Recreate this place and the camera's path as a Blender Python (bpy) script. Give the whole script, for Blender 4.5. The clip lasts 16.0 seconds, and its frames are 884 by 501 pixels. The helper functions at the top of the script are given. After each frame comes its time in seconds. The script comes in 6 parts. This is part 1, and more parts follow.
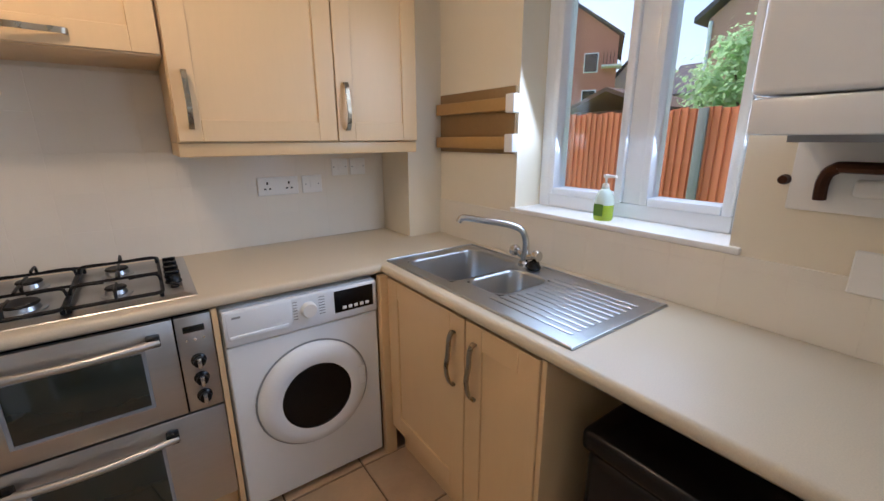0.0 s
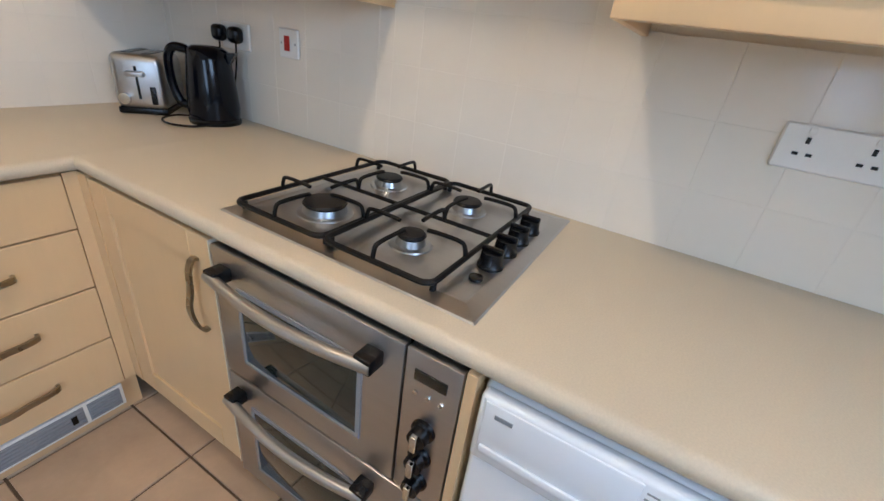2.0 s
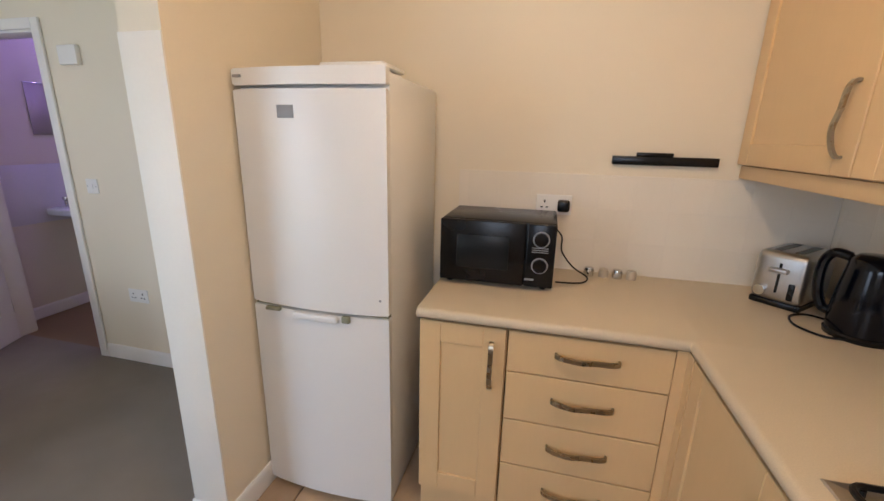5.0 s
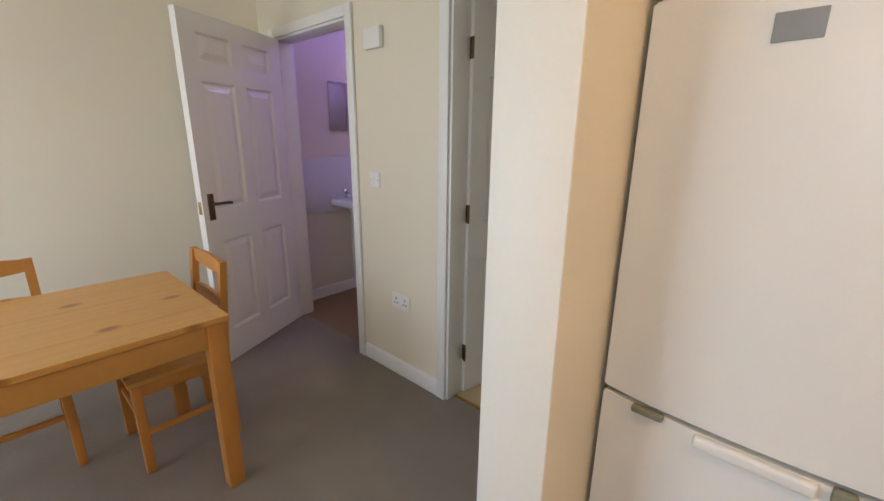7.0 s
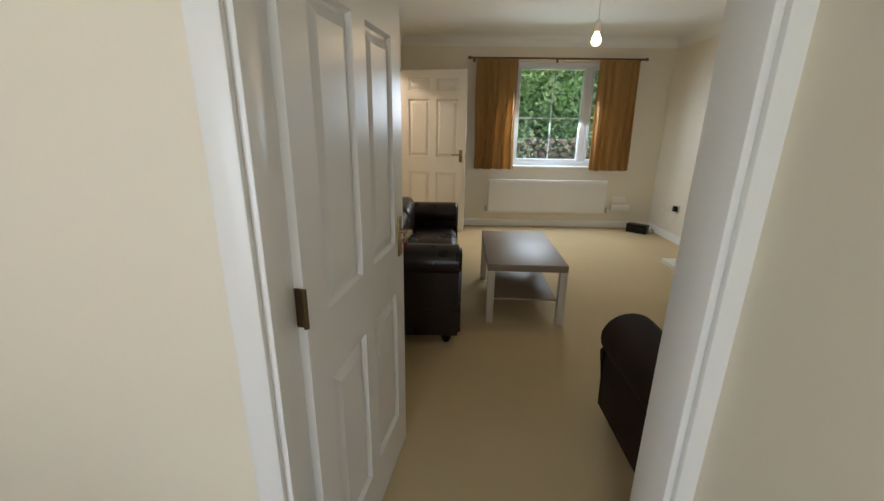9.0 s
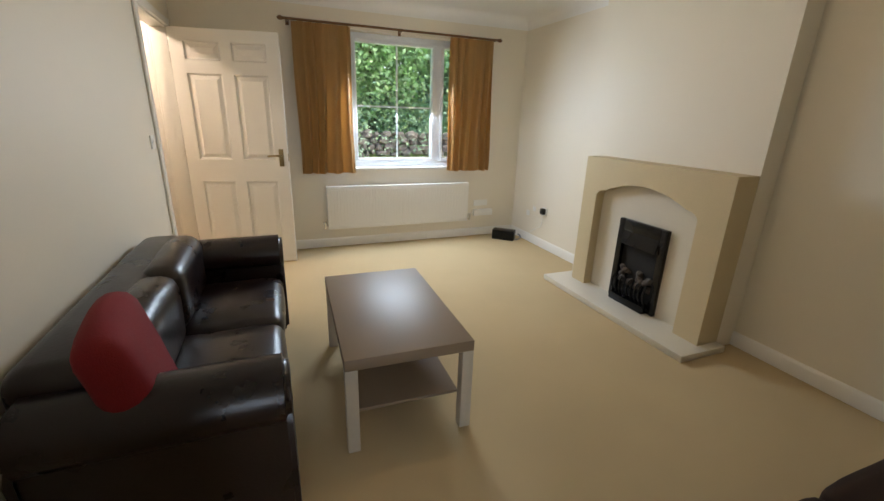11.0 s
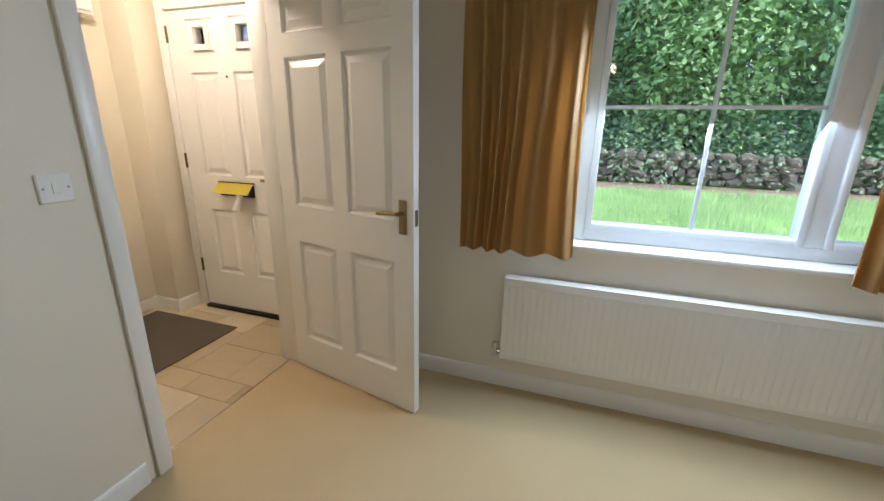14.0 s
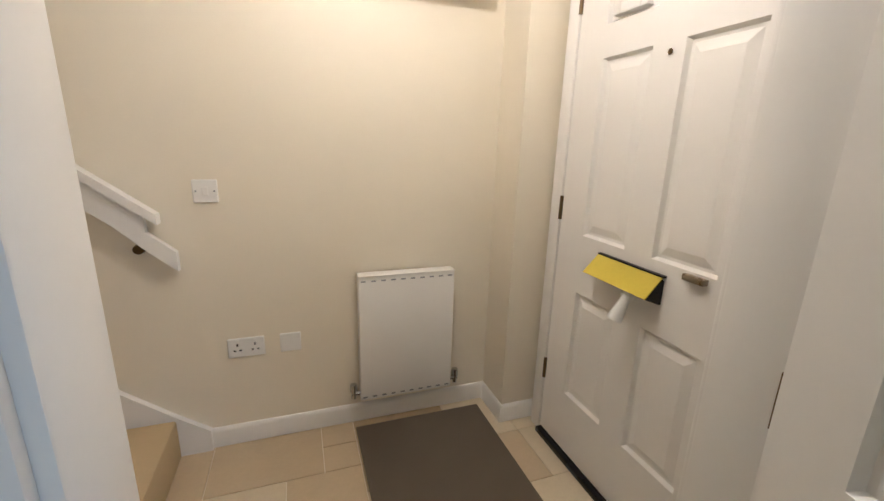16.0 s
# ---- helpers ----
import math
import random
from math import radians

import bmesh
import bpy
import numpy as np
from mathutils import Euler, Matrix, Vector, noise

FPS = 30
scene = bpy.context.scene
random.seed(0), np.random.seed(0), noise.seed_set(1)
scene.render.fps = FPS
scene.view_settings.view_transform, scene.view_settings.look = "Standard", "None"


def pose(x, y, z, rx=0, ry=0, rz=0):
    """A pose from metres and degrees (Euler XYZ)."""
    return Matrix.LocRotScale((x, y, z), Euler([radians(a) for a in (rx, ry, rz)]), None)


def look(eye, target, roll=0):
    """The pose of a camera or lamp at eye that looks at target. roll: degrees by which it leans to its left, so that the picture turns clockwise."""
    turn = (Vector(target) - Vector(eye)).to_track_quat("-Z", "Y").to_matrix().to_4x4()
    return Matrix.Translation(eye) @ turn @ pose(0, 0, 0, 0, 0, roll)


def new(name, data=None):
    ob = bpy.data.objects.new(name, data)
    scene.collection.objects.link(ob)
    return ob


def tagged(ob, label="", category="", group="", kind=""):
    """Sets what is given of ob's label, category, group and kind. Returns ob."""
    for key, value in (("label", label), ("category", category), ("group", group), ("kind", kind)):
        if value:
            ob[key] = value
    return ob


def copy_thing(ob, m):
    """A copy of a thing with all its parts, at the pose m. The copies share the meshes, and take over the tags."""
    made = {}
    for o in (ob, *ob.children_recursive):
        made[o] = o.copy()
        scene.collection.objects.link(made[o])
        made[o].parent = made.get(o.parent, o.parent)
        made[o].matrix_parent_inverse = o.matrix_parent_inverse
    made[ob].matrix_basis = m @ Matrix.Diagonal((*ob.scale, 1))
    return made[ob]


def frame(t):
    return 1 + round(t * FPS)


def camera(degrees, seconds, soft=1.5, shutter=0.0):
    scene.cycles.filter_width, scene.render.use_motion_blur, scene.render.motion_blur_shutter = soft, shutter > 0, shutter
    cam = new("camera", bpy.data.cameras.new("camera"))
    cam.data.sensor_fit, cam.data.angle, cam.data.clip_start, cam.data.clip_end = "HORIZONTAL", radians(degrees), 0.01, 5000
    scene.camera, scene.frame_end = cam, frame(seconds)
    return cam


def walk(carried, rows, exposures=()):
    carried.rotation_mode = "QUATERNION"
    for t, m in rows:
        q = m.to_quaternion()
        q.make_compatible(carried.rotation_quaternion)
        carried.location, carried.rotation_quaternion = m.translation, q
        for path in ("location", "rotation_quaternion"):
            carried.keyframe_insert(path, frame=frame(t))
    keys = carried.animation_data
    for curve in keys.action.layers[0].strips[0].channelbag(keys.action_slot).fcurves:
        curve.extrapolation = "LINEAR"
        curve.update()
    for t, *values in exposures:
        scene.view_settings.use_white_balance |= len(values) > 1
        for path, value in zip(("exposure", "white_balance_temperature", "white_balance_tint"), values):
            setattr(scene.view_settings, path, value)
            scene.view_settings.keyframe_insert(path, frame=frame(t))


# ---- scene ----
cam = camera(94.2, 16.0)
PATH = [
    (0, (-2.06, 1.346, 1.394), (-0.492, 0.221, 0.868), -0.2),
    (0.5, (-1.782, 1.227, 1.377), (-0.041, 0.439, 0.787), 1.2),
    (1, (-1.5, 1.14, 1.347), (0.35, 0.799, 0.667), 4.1),
    (1.5, (-1.256, 1.066, 1.312), (0.56, 1.288, 0.505), 6.8),
    (2, (-1.043, 1.089, 1.281), (0.54, 1.896, 0.363), 8.0),
    (2.5, (-0.939, 1.153, 1.281), (0.224, 2.397, 0.231), 8.6),
    (3, (-0.884, 1.141, 1.271), (-0.29, 2.646, 0.095), 8.2),
    (3.5, (-0.932, 1.107, 1.271), (-0.821, 2.776, 0.174), 5.6),
    (4, (-0.959, 1.096, 1.336), (-1.094, 2.896, 0.473), 3.9),
    (4.5, (-0.981, 1.101, 1.403), (-1.247, 2.974, 0.755), 2.7),
    (5, (-1.067, 1.137, 1.455), (-1.534, 3.01, 0.931), 1.3),
    (7.5, (-2.096, 1.629, 1.36), (-3.439, 3.009, 0.82), 0.7),
    (7.7, (-2.195, 1.656, 1.363), (-3.414, 3.138, 0.8), 0.8),
    (8, (-2.332, 1.748, 1.375), (-3.322, 3.389, 0.79), 0.5),
    (8.2, (-2.462, 1.884, 1.382), (-3.267, 3.616, 0.778), 0.6),
    (8.5, (-2.614, 2.065, 1.392), (-3.123, 3.901, 0.782), 0.8),
    (9, (-2.787, 2.318, 1.393), (-2.816, 4.225, 0.793), 0.8),
    (9.5, (-2.872, 2.575, 1.393), (-2.474, 4.439, 0.788), 1.3),
    (10, (-2.842, 2.89, 1.369), (-2.138, 4.662, 0.768), 1.6),
    (12.5, (-2.056, 4.719, 1.366), (-1.388, 6.494, 0.732), 2.3),
    (13, (-1.841, 5.113, 1.337), (-1.584, 7.007, 0.747), 2.2),
    (13.5, (-1.846, 5.585, 1.359), (-2.013, 7.485, 0.759), 1.3),
    (14, (-1.938, 6.01, 1.352), (-2.552, 7.824, 0.776), 1.0),
    (14.5, (-2.101, 6.397, 1.36), (-3.138, 8.01, 0.792), 0.9),
    (15, (-2.426, 6.717, 1.369), (-3.808, 8.047, 0.8), 0.9),
    (15.5, (-2.762, 6.945, 1.352), (-4.382, 7.986, 0.81), 1.0),
    (16, (-3.093, 7.135, 1.347), (-4.917, 7.785, 0.845), 1.7),
]
walk(cam, [(t, look(eye, target, roll)) for t, eye, target, roll in PATH],
     exposures=((0, 1.05, 5700, 20), (0.5, 1.05, 5400, 16), (1, 1.15, 6000, 20), (1.5, 1.6, 5500, 18), (2, 1.6, 5300, 14), (2.5, 1.5, 5600, 18),
                (3, 1.6, 5400, 15), (3.5, 1.7, 5500, 14), (4, 1.6, 5800, 17), (5, 1.3, 6300, 20), (7.5, 1.42, 6900, 18), (8, 1.6, 7000, 18),
                (8.5, 1.75, 6900, 17), (9, 1.6, 6800, 15), (9.5, 1.75, 6700, 15), (10, 2.05, 6700, 17), (12.5, 2.1, 6000, 17), (13, 1.95, 5800, 15),
                (14, 1.7, 6000, 14), (14.5, 1.55, 6700, 19), (15, 1.85, 6100, 16), (15.5, 1.55, 5600, 14), (16, 1.45, 5400, 14)))

SKY = 0.15
K_WIN, D_WIN, L_WIN = 4.2, 17.0, 9.5
K_LAMP, L_LAMP, H_LAMP, W_LAMP = 6.6, 0.85, 8.2, 2.6

# ---- world, sun, large lights ----
world = bpy.data.worlds.new("overcast_sky")
scene.world = world
world.use_nodes = True
_wn, _wl = world.node_tree.nodes, world.node_tree.links
_sky = _wn.new("ShaderNodeTexSky")
_sky.sky_type, _sky.sun_disc = "NISHITA", False
_sky.sun_elevation, _sky.sun_rotation = radians(53), radians(92)
_sky.air_density, _sky.dust_density, _sky.ozone_density = 1.0, 4.0, 1.0
_wl.new(_sky.outputs[0], _wn["Background"].inputs[0])
_wn["Background"].inputs[1].default_value = SKY
_sun = bpy.data.lights.new("sun", "SUN")
_sun.energy, _sun.angle, _sun.color = 1.5, radians(20), (1, 0.96, 0.9)
_sunob = new("sun", _sun)
_sunob.matrix_world = look((9.0, -0.3, 12.0), (0, 0, 0))


def sky_lamp(name, eye, target, w, h, power):
    """Skylight that falls through one window."""
    a = bpy.data.lights.new(name, "AREA")
    a.shape, a.size, a.size_y, a.energy, a.color = "RECTANGLE", w, h, power, (0.68, 0.85, 1.0)
    new(name, a).matrix_world = look(eye, target)


def bulb_lamp(name, eye, power, size, color):
    a = bpy.data.lights.new(name, "POINT")
    a.energy, a.shadow_soft_size, a.color = power, size, color
    new(name, a).location = eye


# ---- materials ----
def lin(h):
    h = h.lstrip("#")
    v = [int(h[i:i + 2], 16) / 255 for i in (0, 2, 4)]
    return tuple(c / 12.92 if c <= 0.04045 else ((c + 0.055) / 1.055) ** 2.4 for c in v)


def surf(name, col, rough=0.5, var=0.08, scale=3.0, grain=60.0, gvar=0.05, bump=0.1, metal=0.0, stretch=(1, 1, 1),
         rvar=0.1, coat=0.0, piece=0.0, spec=0.5, bscale=None, bdist=0.002, island=0.0):
    """A surface with blotches and grain at real size: col is its base colour."""
    m = bpy.data.materials.new(name)
    m.use_nodes = True
    n, l = m.node_tree.nodes, m.node_tree.links
    b = n["Principled BSDF"]
    tc, mp = n.new("ShaderNodeTexCoord"), n.new("ShaderNodeMapping")
    l.new(tc.outputs["Object"], mp.inputs[0])
    mp.inputs["Scale"].default_value = stretch
    big, fine = n.new("ShaderNodeTexNoise"), n.new("ShaderNodeTexNoise")
    big.inputs["Scale"].default_value, fine.inputs["Scale"].default_value = scale, grain
    big.inputs["Detail"].default_value = 5
    fine.inputs["Detail"].default_value = 4
    l.new(mp.outputs[0], big.inputs[0])
    l.new(mp.outputs[0], fine.inputs[0])

    def mul(a_sock, b_val):
        q = n.new("ShaderNodeMath")
        q.operation = "MULTIPLY_ADD"
        l.new(a_sock, q.inputs[0])
        q.inputs[1].default_value, q.inputs[2].default_value = b_val
        return q.outputs[0]
    v = mul(big.outputs[0], (2 * var, 1 - var))
    g = mul(fine.outputs[0], (2 * gvar, 1 - gvar))
    k = n.new("ShaderNodeMath")
    k.operation = "MULTIPLY"
    l.new(v, k.inputs[0])
    l.new(g, k.inputs[1])
    last = k.outputs[0]
    if piece:
        oi = n.new("ShaderNodeObjectInfo")
        pv = mul(oi.outputs["Random"], (2 * piece, 1 - piece))
        k2 = n.new("ShaderNodeMath")
        k2.operation = "MULTIPLY"
        l.new(last, k2.inputs[0])
        l.new(pv, k2.inputs[1])
        last = k2.outputs[0]
    if island:
        ge = n.new("ShaderNodeNewGeometry")
        k3 = n.new("ShaderNodeMath")
        k3.operation = "MULTIPLY"
        l.new(last, k3.inputs[0])
        l.new(mul(ge.outputs["Random Per Island"], (2 * island, 1 - island)), k3.inputs[1])
        last = k3.outputs[0]
    sc = n.new("ShaderNodeVectorMath")
    sc.operation = "SCALE"
    sc.inputs[0].default_value = lin(col) if isinstance(col, str) else col
    l.new(last, sc.inputs["Scale"])
    l.new(sc.outputs[0], b.inputs["Base Color"])
    l.new(mul(big.outputs[0], (rvar, rough - rvar / 2)), b.inputs["Roughness"])
    b.inputs["Metallic"].default_value = metal
    b.inputs["Coat Weight"].default_value = coat
    b.inputs["Specular IOR Level"].default_value = spec
    if bump:
        bp = n.new("ShaderNodeBump")
        bp.inputs["Strength"].default_value, bp.inputs["Distance"].default_value = bump, bdist
        src = fine
        if bscale:
            src = n.new("ShaderNodeTexNoise")
            src.inputs["Scale"].default_value = bscale
            l.new(mp.outputs[0], src.inputs[0])
        l.new(src.outputs[0], bp.inputs["Height"])
        l.new(bp.outputs[0], b.inputs["Normal"])
    return m


def glow(name, col, power):
    m = bpy.data.materials.new(name)
    m.use_nodes = True
    b = m.node_tree.nodes["Principled BSDF"]
    b.inputs["Base Color"].default_value = (*col, 1)
    b.inputs["Emission Color"].default_value = (*col, 1)
    b.inputs["Emission Strength"].default_value = power
    return m


def pane_glass(name, tint=(1, 1, 1)):
    m = bpy.data.materials.new(name)
    m.use_nodes = True
    n, l = m.node_tree.nodes, m.node_tree.links
    n.remove(n["Principled BSDF"])
    fr, tr, gl, mx = (n.new("ShaderNode" + k) for k in ("Fresnel", "BsdfTransparent", "BsdfGlossy", "MixShader"))
    fr.inputs[0].default_value = 1.45
    tr.inputs[0].default_value = (*tint, 1)
    gl.inputs["Roughness"].default_value = 0.02
    l.new(fr.outputs[0], mx.inputs[0])
    l.new(tr.outputs[0], mx.inputs[1])
    l.new(gl.outputs[0], mx.inputs[2])
    l.new(mx.outputs[0], n["Material Output"].inputs[0])
    return m


def pine(name, col, dark, ax=1):
    """Varnished softwood with long rings and knots."""
    m = surf(name, col, 0.38, 0.1, 2.0, 40, 0.06, 0.05, coat=0.15)
    n, l = m.node_tree.nodes, m.node_tree.links
    tc, mp, w, rp = n.new("ShaderNodeTexCoord"), n.new("ShaderNodeMapping"), n.new("ShaderNodeTexWave"), n.new("ShaderNodeMix")
    s = [5, 5, 5]
    s[ax] = 0.5
    mp.inputs["Scale"].default_value = s
    l.new(tc.outputs["Object"], mp.inputs[0])
    l.new(mp.outputs[0], w.inputs[0])
    w.inputs["Scale"].default_value, w.inputs["Distortion"].default_value, w.inputs["Detail"].default_value = 1.2, 7, 3
    w.bands_direction = "X" if ax else "Y"
    rp.data_type = "RGBA"
    l.new(w.outputs[1], rp.inputs["Factor"])
    b = n["Principled BSDF"]
    src = b.inputs["Base Color"].links[0].from_socket
    l.new(src, rp.inputs["A"])
    rp.inputs["B"].default_value = (*lin(dark), 1)
    mu = n.new("ShaderNodeMath")
    mu.operation = "MULTIPLY"
    mu.inputs[1].default_value = 0.07
    l.new(w.outputs[1], mu.inputs[0])
    vo, rg, mx = n.new("ShaderNodeTexVoronoi"), n.new("ShaderNodeMapRange"), n.new("ShaderNodeMath")
    vm = n.new("ShaderNodeMapping")
    vs_ = [1.0, 1.0, 0.2]
    vs_[ax] = 0.55
    vm.inputs["Scale"].default_value = vs_
    l.new(tc.outputs["Object"], vm.inputs[0])
    l.new(vm.outputs[0], vo.inputs[0])
    vo.voronoi_dimensions = "2D"
    vo.inputs["Scale"].default_value = 4.2
    rg.inputs[1].default_value, rg.inputs[2].default_value, rg.inputs[3].default_value, rg.inputs[4].default_value = 0.04, 0.10, 0.85, 0.0
    l.new(vo.outputs["Distance"], rg.inputs[0])
    mx.operation = "MAXIMUM"
    l.new(rg.outputs[0], mx.inputs[0])
    l.new(mu.outputs[0], mx.inputs[1])
    l.new(mx.outputs[0], rp.inputs["Factor"])
    l.new(rp.outputs["Result"], b.inputs["Base Color"])
    return m


WALL = surf("cream_emulsion", "#E8DDC6", 0.55, 0.03, 1.3, 180, 0.02, 0.12, bdist=0.0012)
WALL_H = surf("pale_cream_emulsion", "#E9E0CC", 0.55, 0.03, 1.3, 180, 0.02, 0.12, bdist=0.0012)
WALL_L = surf("light_cream_emulsion", "#E8DFCD", 0.55, 0.03, 1.3, 180, 0.02, 0.12, bdist=0.0012)
CEIL = surf("white_ceiling_paint", "#EFEDE8", 0.8, 0.03, 1.0, 90, 0.03, 0.25)
GLOSS = surf("white_gloss_paint", "#ECE9E3", 0.30, 0.015, 3, 120, 0.01, 0.04, rvar=0.0)
UPVC = surf("white_upvc", "#E9EDF2", 0.3, 0.02, 3, 100, 0.01, 0.0)
CAB = surf("cream_maple_laminate", "#DFBE8E", 0.36, 0.05, 2.2, 30, 0.022, 0.03, stretch=(3, 3, 0.35))
CABEDGE = surf("pale_worn_edge", "#E8DDC4", 0.5, 0.06, 20, 90, 0.05, 0.05)
TOP = surf("beige_speckled_laminate", "#CDBFA5", 0.42, 0.04, 3, 320, 0.12, 0.05, rvar=0.12)
STEEL = surf("brushed_steel", "#BDBCBA", 0.34, 0.05, 3, 90, 0.06, 0.08, metal=1.0, stretch=(1, 0.06, 1), rvar=0.1)
SINKM = surf("stainless_sink", "#B4B8BC", 0.3, 0.05, 4, 200, 0.05, 0.04, metal=1.0, rvar=0.14)
CHROME = surf("chrome", "#D0CFCB", 0.12, 0.02, 5, 80, 0.02, 0.0, metal=1.0, rvar=0.05)
NICKEL = surf("satin_nickel", "#A39782", 0.28, 0.04, 30, 150, 0.04, 0.03, metal=1.0)
BRASSD = surf("satin_antique_brass", "#9C8A63", 0.3, 0.08, 30, 100, 0.05, 0.04, metal=1.0)
LETTERB = surf("lacquered_yellow_brass", "#CDBB45", 0.3, 0.06, 20, 100, 0.05, 0.03, metal=0.55)
SMOKED = surf("smoked_door_window", "#15181A", 0.3, 0.1, 4, 80, 0.04, 0.0, spec=0.3)
BRASS = surf("polished_brass", "#C9A24A", 0.22, 0.06, 20, 100, 0.05, 0.03, metal=1.0)
BRONZE = surf("dull_brass", "#6D5B41", 0.38, 0.08, 30, 100, 0.05, 0.05, metal=1.0)
KETTLE = surf("blue_black_plastic", "#060911", 0.13, 0.1, 5, 100, 0.03, 0.0, rvar=0.04, spec=0.35)
BLACK = surf("black_plastic", "#0A0A0C", 0.26, 0.1, 5, 100, 0.05, 0.02, spec=0.35)
IRON = surf("black_enamel_iron", "#080808", 0.45, 0.15, 20, 160, 0.1, 0.12, spec=0.3)
OVENG = surf("green_oven_glass", "#232B25", 0.07, 0.12, 2, 50, 0.02, 0.0, coat=0.3, rvar=0.03)
DGLASS = surf("dark_oven_glass", "#10140F", 0.06, 0.1, 2, 50, 0.02, 0.0, coat=0.4, rvar=0.03)
GREYP = surf("grey_plastic", "#8D9093", 0.4, 0.05, 8, 90, 0.04, 0.03)
WHITEP = surf("white_plastic", "#ECEAE4", 0.33, 0.02, 6, 90, 0.02, 0.02)
ENAMEL = surf("white_enamel", "#EDF0F3", 0.25, 0.02, 2, 90, 0.01, 0.02)
FRIDGEP = surf("off_white_fridge_paint", "#E7E7E4", 0.3, 0.03, 2.0, 220, 0.02, 0.06)
TILEW = surf("white_wall_tile", "#EBE3D4", 0.16, 0.02, 4, 60, 0.01, 0.04, piece=0.012, bscale=9, rvar=0.06)
GROUT = surf("pale_grout", "#E8E0D1", 0.85, 0.06, 8, 200, 0.06, 0.2)
GROUTD = surf("brown_floor_grout", "#6F5C49", 0.9, 0.12, 6, 150, 0.1, 0.3)
TILEF = surf("terracotta_beige_tile", "#BFA486", 0.36, 0.30, 4.5, 45, 0.08, 0.12, piece=0.09, bscale=14, rvar=0.16)
CARPET = surf("grey_brown_carpet", "#968B80", 0.97, 0.2, 3.2, 320, 0.3, 0.9, spec=0.1, bdist=0.006)
CREAMC = surf("beige_cut_carpet", "#C6B08A", 0.97, 0.10, 1.7, 380, 0.14, 0.6, spec=0.1, bdist=0.004)
TANF = surf("tan_vinyl", "#8F7152", 0.5, 0.1, 6, 90, 0.1, 0.08)
MATM = surf("grey_brown_mat", "#6B6154", 0.98, 0.08, 4, 420, 0.25, 0.9, spec=0.1, bdist=0.004)
VINYLS = [surf("stone_vinyl_" + k, c, 0.42, 0.12, 5, 70, 0.06, 0.06, piece=0.07) for k, c in
          (("cream", "#CFC1A5"), ("buff", "#BFAC8D"), ("brown", "#A99574"))]
PINE = pine("varnished_pine", "#CE9850", "#8A5322", 1)
PINEX = pine("varnished_pine_cross", "#CE9850", "#8A5322", 0)
LEATHER = surf("dark_brown_leather", "#1E1312", 0.3, 0.25, 7, 140, 0.12, 0.35, rvar=0.2, bscale=90, bdist=0.0015)
FABRIC = surf("dark_brown_suede", "#2B1D14", 0.85, 0.25, 5, 260, 0.25, 0.6, spec=0.25)
RED = surf("red_fabric", "#7E1219", 0.85, 0.15, 12, 260, 0.2, 0.5)
GREYW = surf("grey_birch_foil", "#86725C", 0.46, 0.05, 2, 40, 0.06, 0.02, stretch=(8, 0.5, 8), rvar=0.05)
GREYWL = surf("pale_birch_foil", "#BFB29D", 0.35, 0.05, 2, 40, 0.06, 0.02)
CURTM = surf("gold_satin_curtain", "#CBA268", 0.5, 0.12, 3, 260, 0.12, 0.25, stretch=(10, 10, 0.4), spec=0.4)
STONEF = surf("cast_stone_surround", "#CDBB96", 0.7, 0.05, 3, 220, 0.1, 0.25)
HEARTHM = surf("pale_marble_hearth", "#D6CFC0", 0.32, 0.07, 4, 120, 0.05, 0.03)
COAL = surf("grey_white_coal", "#5D5650", 0.9, 0.5, 18, 90, 0.4, 0.8, bdist=0.006)
SOOT = surf("soot_black", "#0B0A0A", 0.8, 0.3, 10, 90, 0.2, 0.3)
GLASS = pane_glass("window_glass", (0.96, 0.98, 0.98))
GOLDP = surf("gold_varnish_rail", "#6D4A25", 0.4, 0.1, 8, 60, 0.08, 0.04)
FENCEM = surf("orange_fence_stain", "#D2744E", 0.8, 0.15, 5, 90, 0.15, 0.3, stretch=(6, 6, 0.5), piece=0.1)
BRICKM = surf("red_brick", "#B37465", 0.85, 0.15, 3, 40, 0.2, 0.4)
ROOFM = surf("slate_roof", "#4C4A50", 0.8, 0.12, 2, 30, 0.12, 0.3)
RENDERM = surf("white_render", "#DEDCD6", 0.8, 0.05, 2, 60, 0.05, 0.2)
LEAFM = surf("leaf_green", "#A3C2A2", 0.7, 0.38, 0.8, 12, 0.14, 0.0, island=0.12, spec=0.15)
LEAFL = surf("light_leaf_green", "#B6D3A0", 0.7, 0.38, 0.8, 12, 0.14, 0.0, island=0.12, spec=0.15)
LEAFD = surf("dark_leaf_green", "#8FB298", 0.7, 0.38, 0.8, 12, 0.14, 0.0, island=0.12, spec=0.15)


def translucent(m, share=0.5):
    """Thin leaves let light through."""
    n, l = m.node_tree.nodes, m.node_tree.links
    b = n["Principled BSDF"]
    tr, mx = n.new("ShaderNodeBsdfTranslucent"), n.new("ShaderNodeMixShader")
    l.new(b.inputs["Base Color"].links[0].from_socket, tr.inputs[0])
    mx.inputs[0].default_value = share
    l.new(b.outputs[0], mx.inputs[1])
    l.new(tr.outputs[0], mx.inputs[2])
    l.new(mx.outputs[0], n["Material Output"].inputs[0])


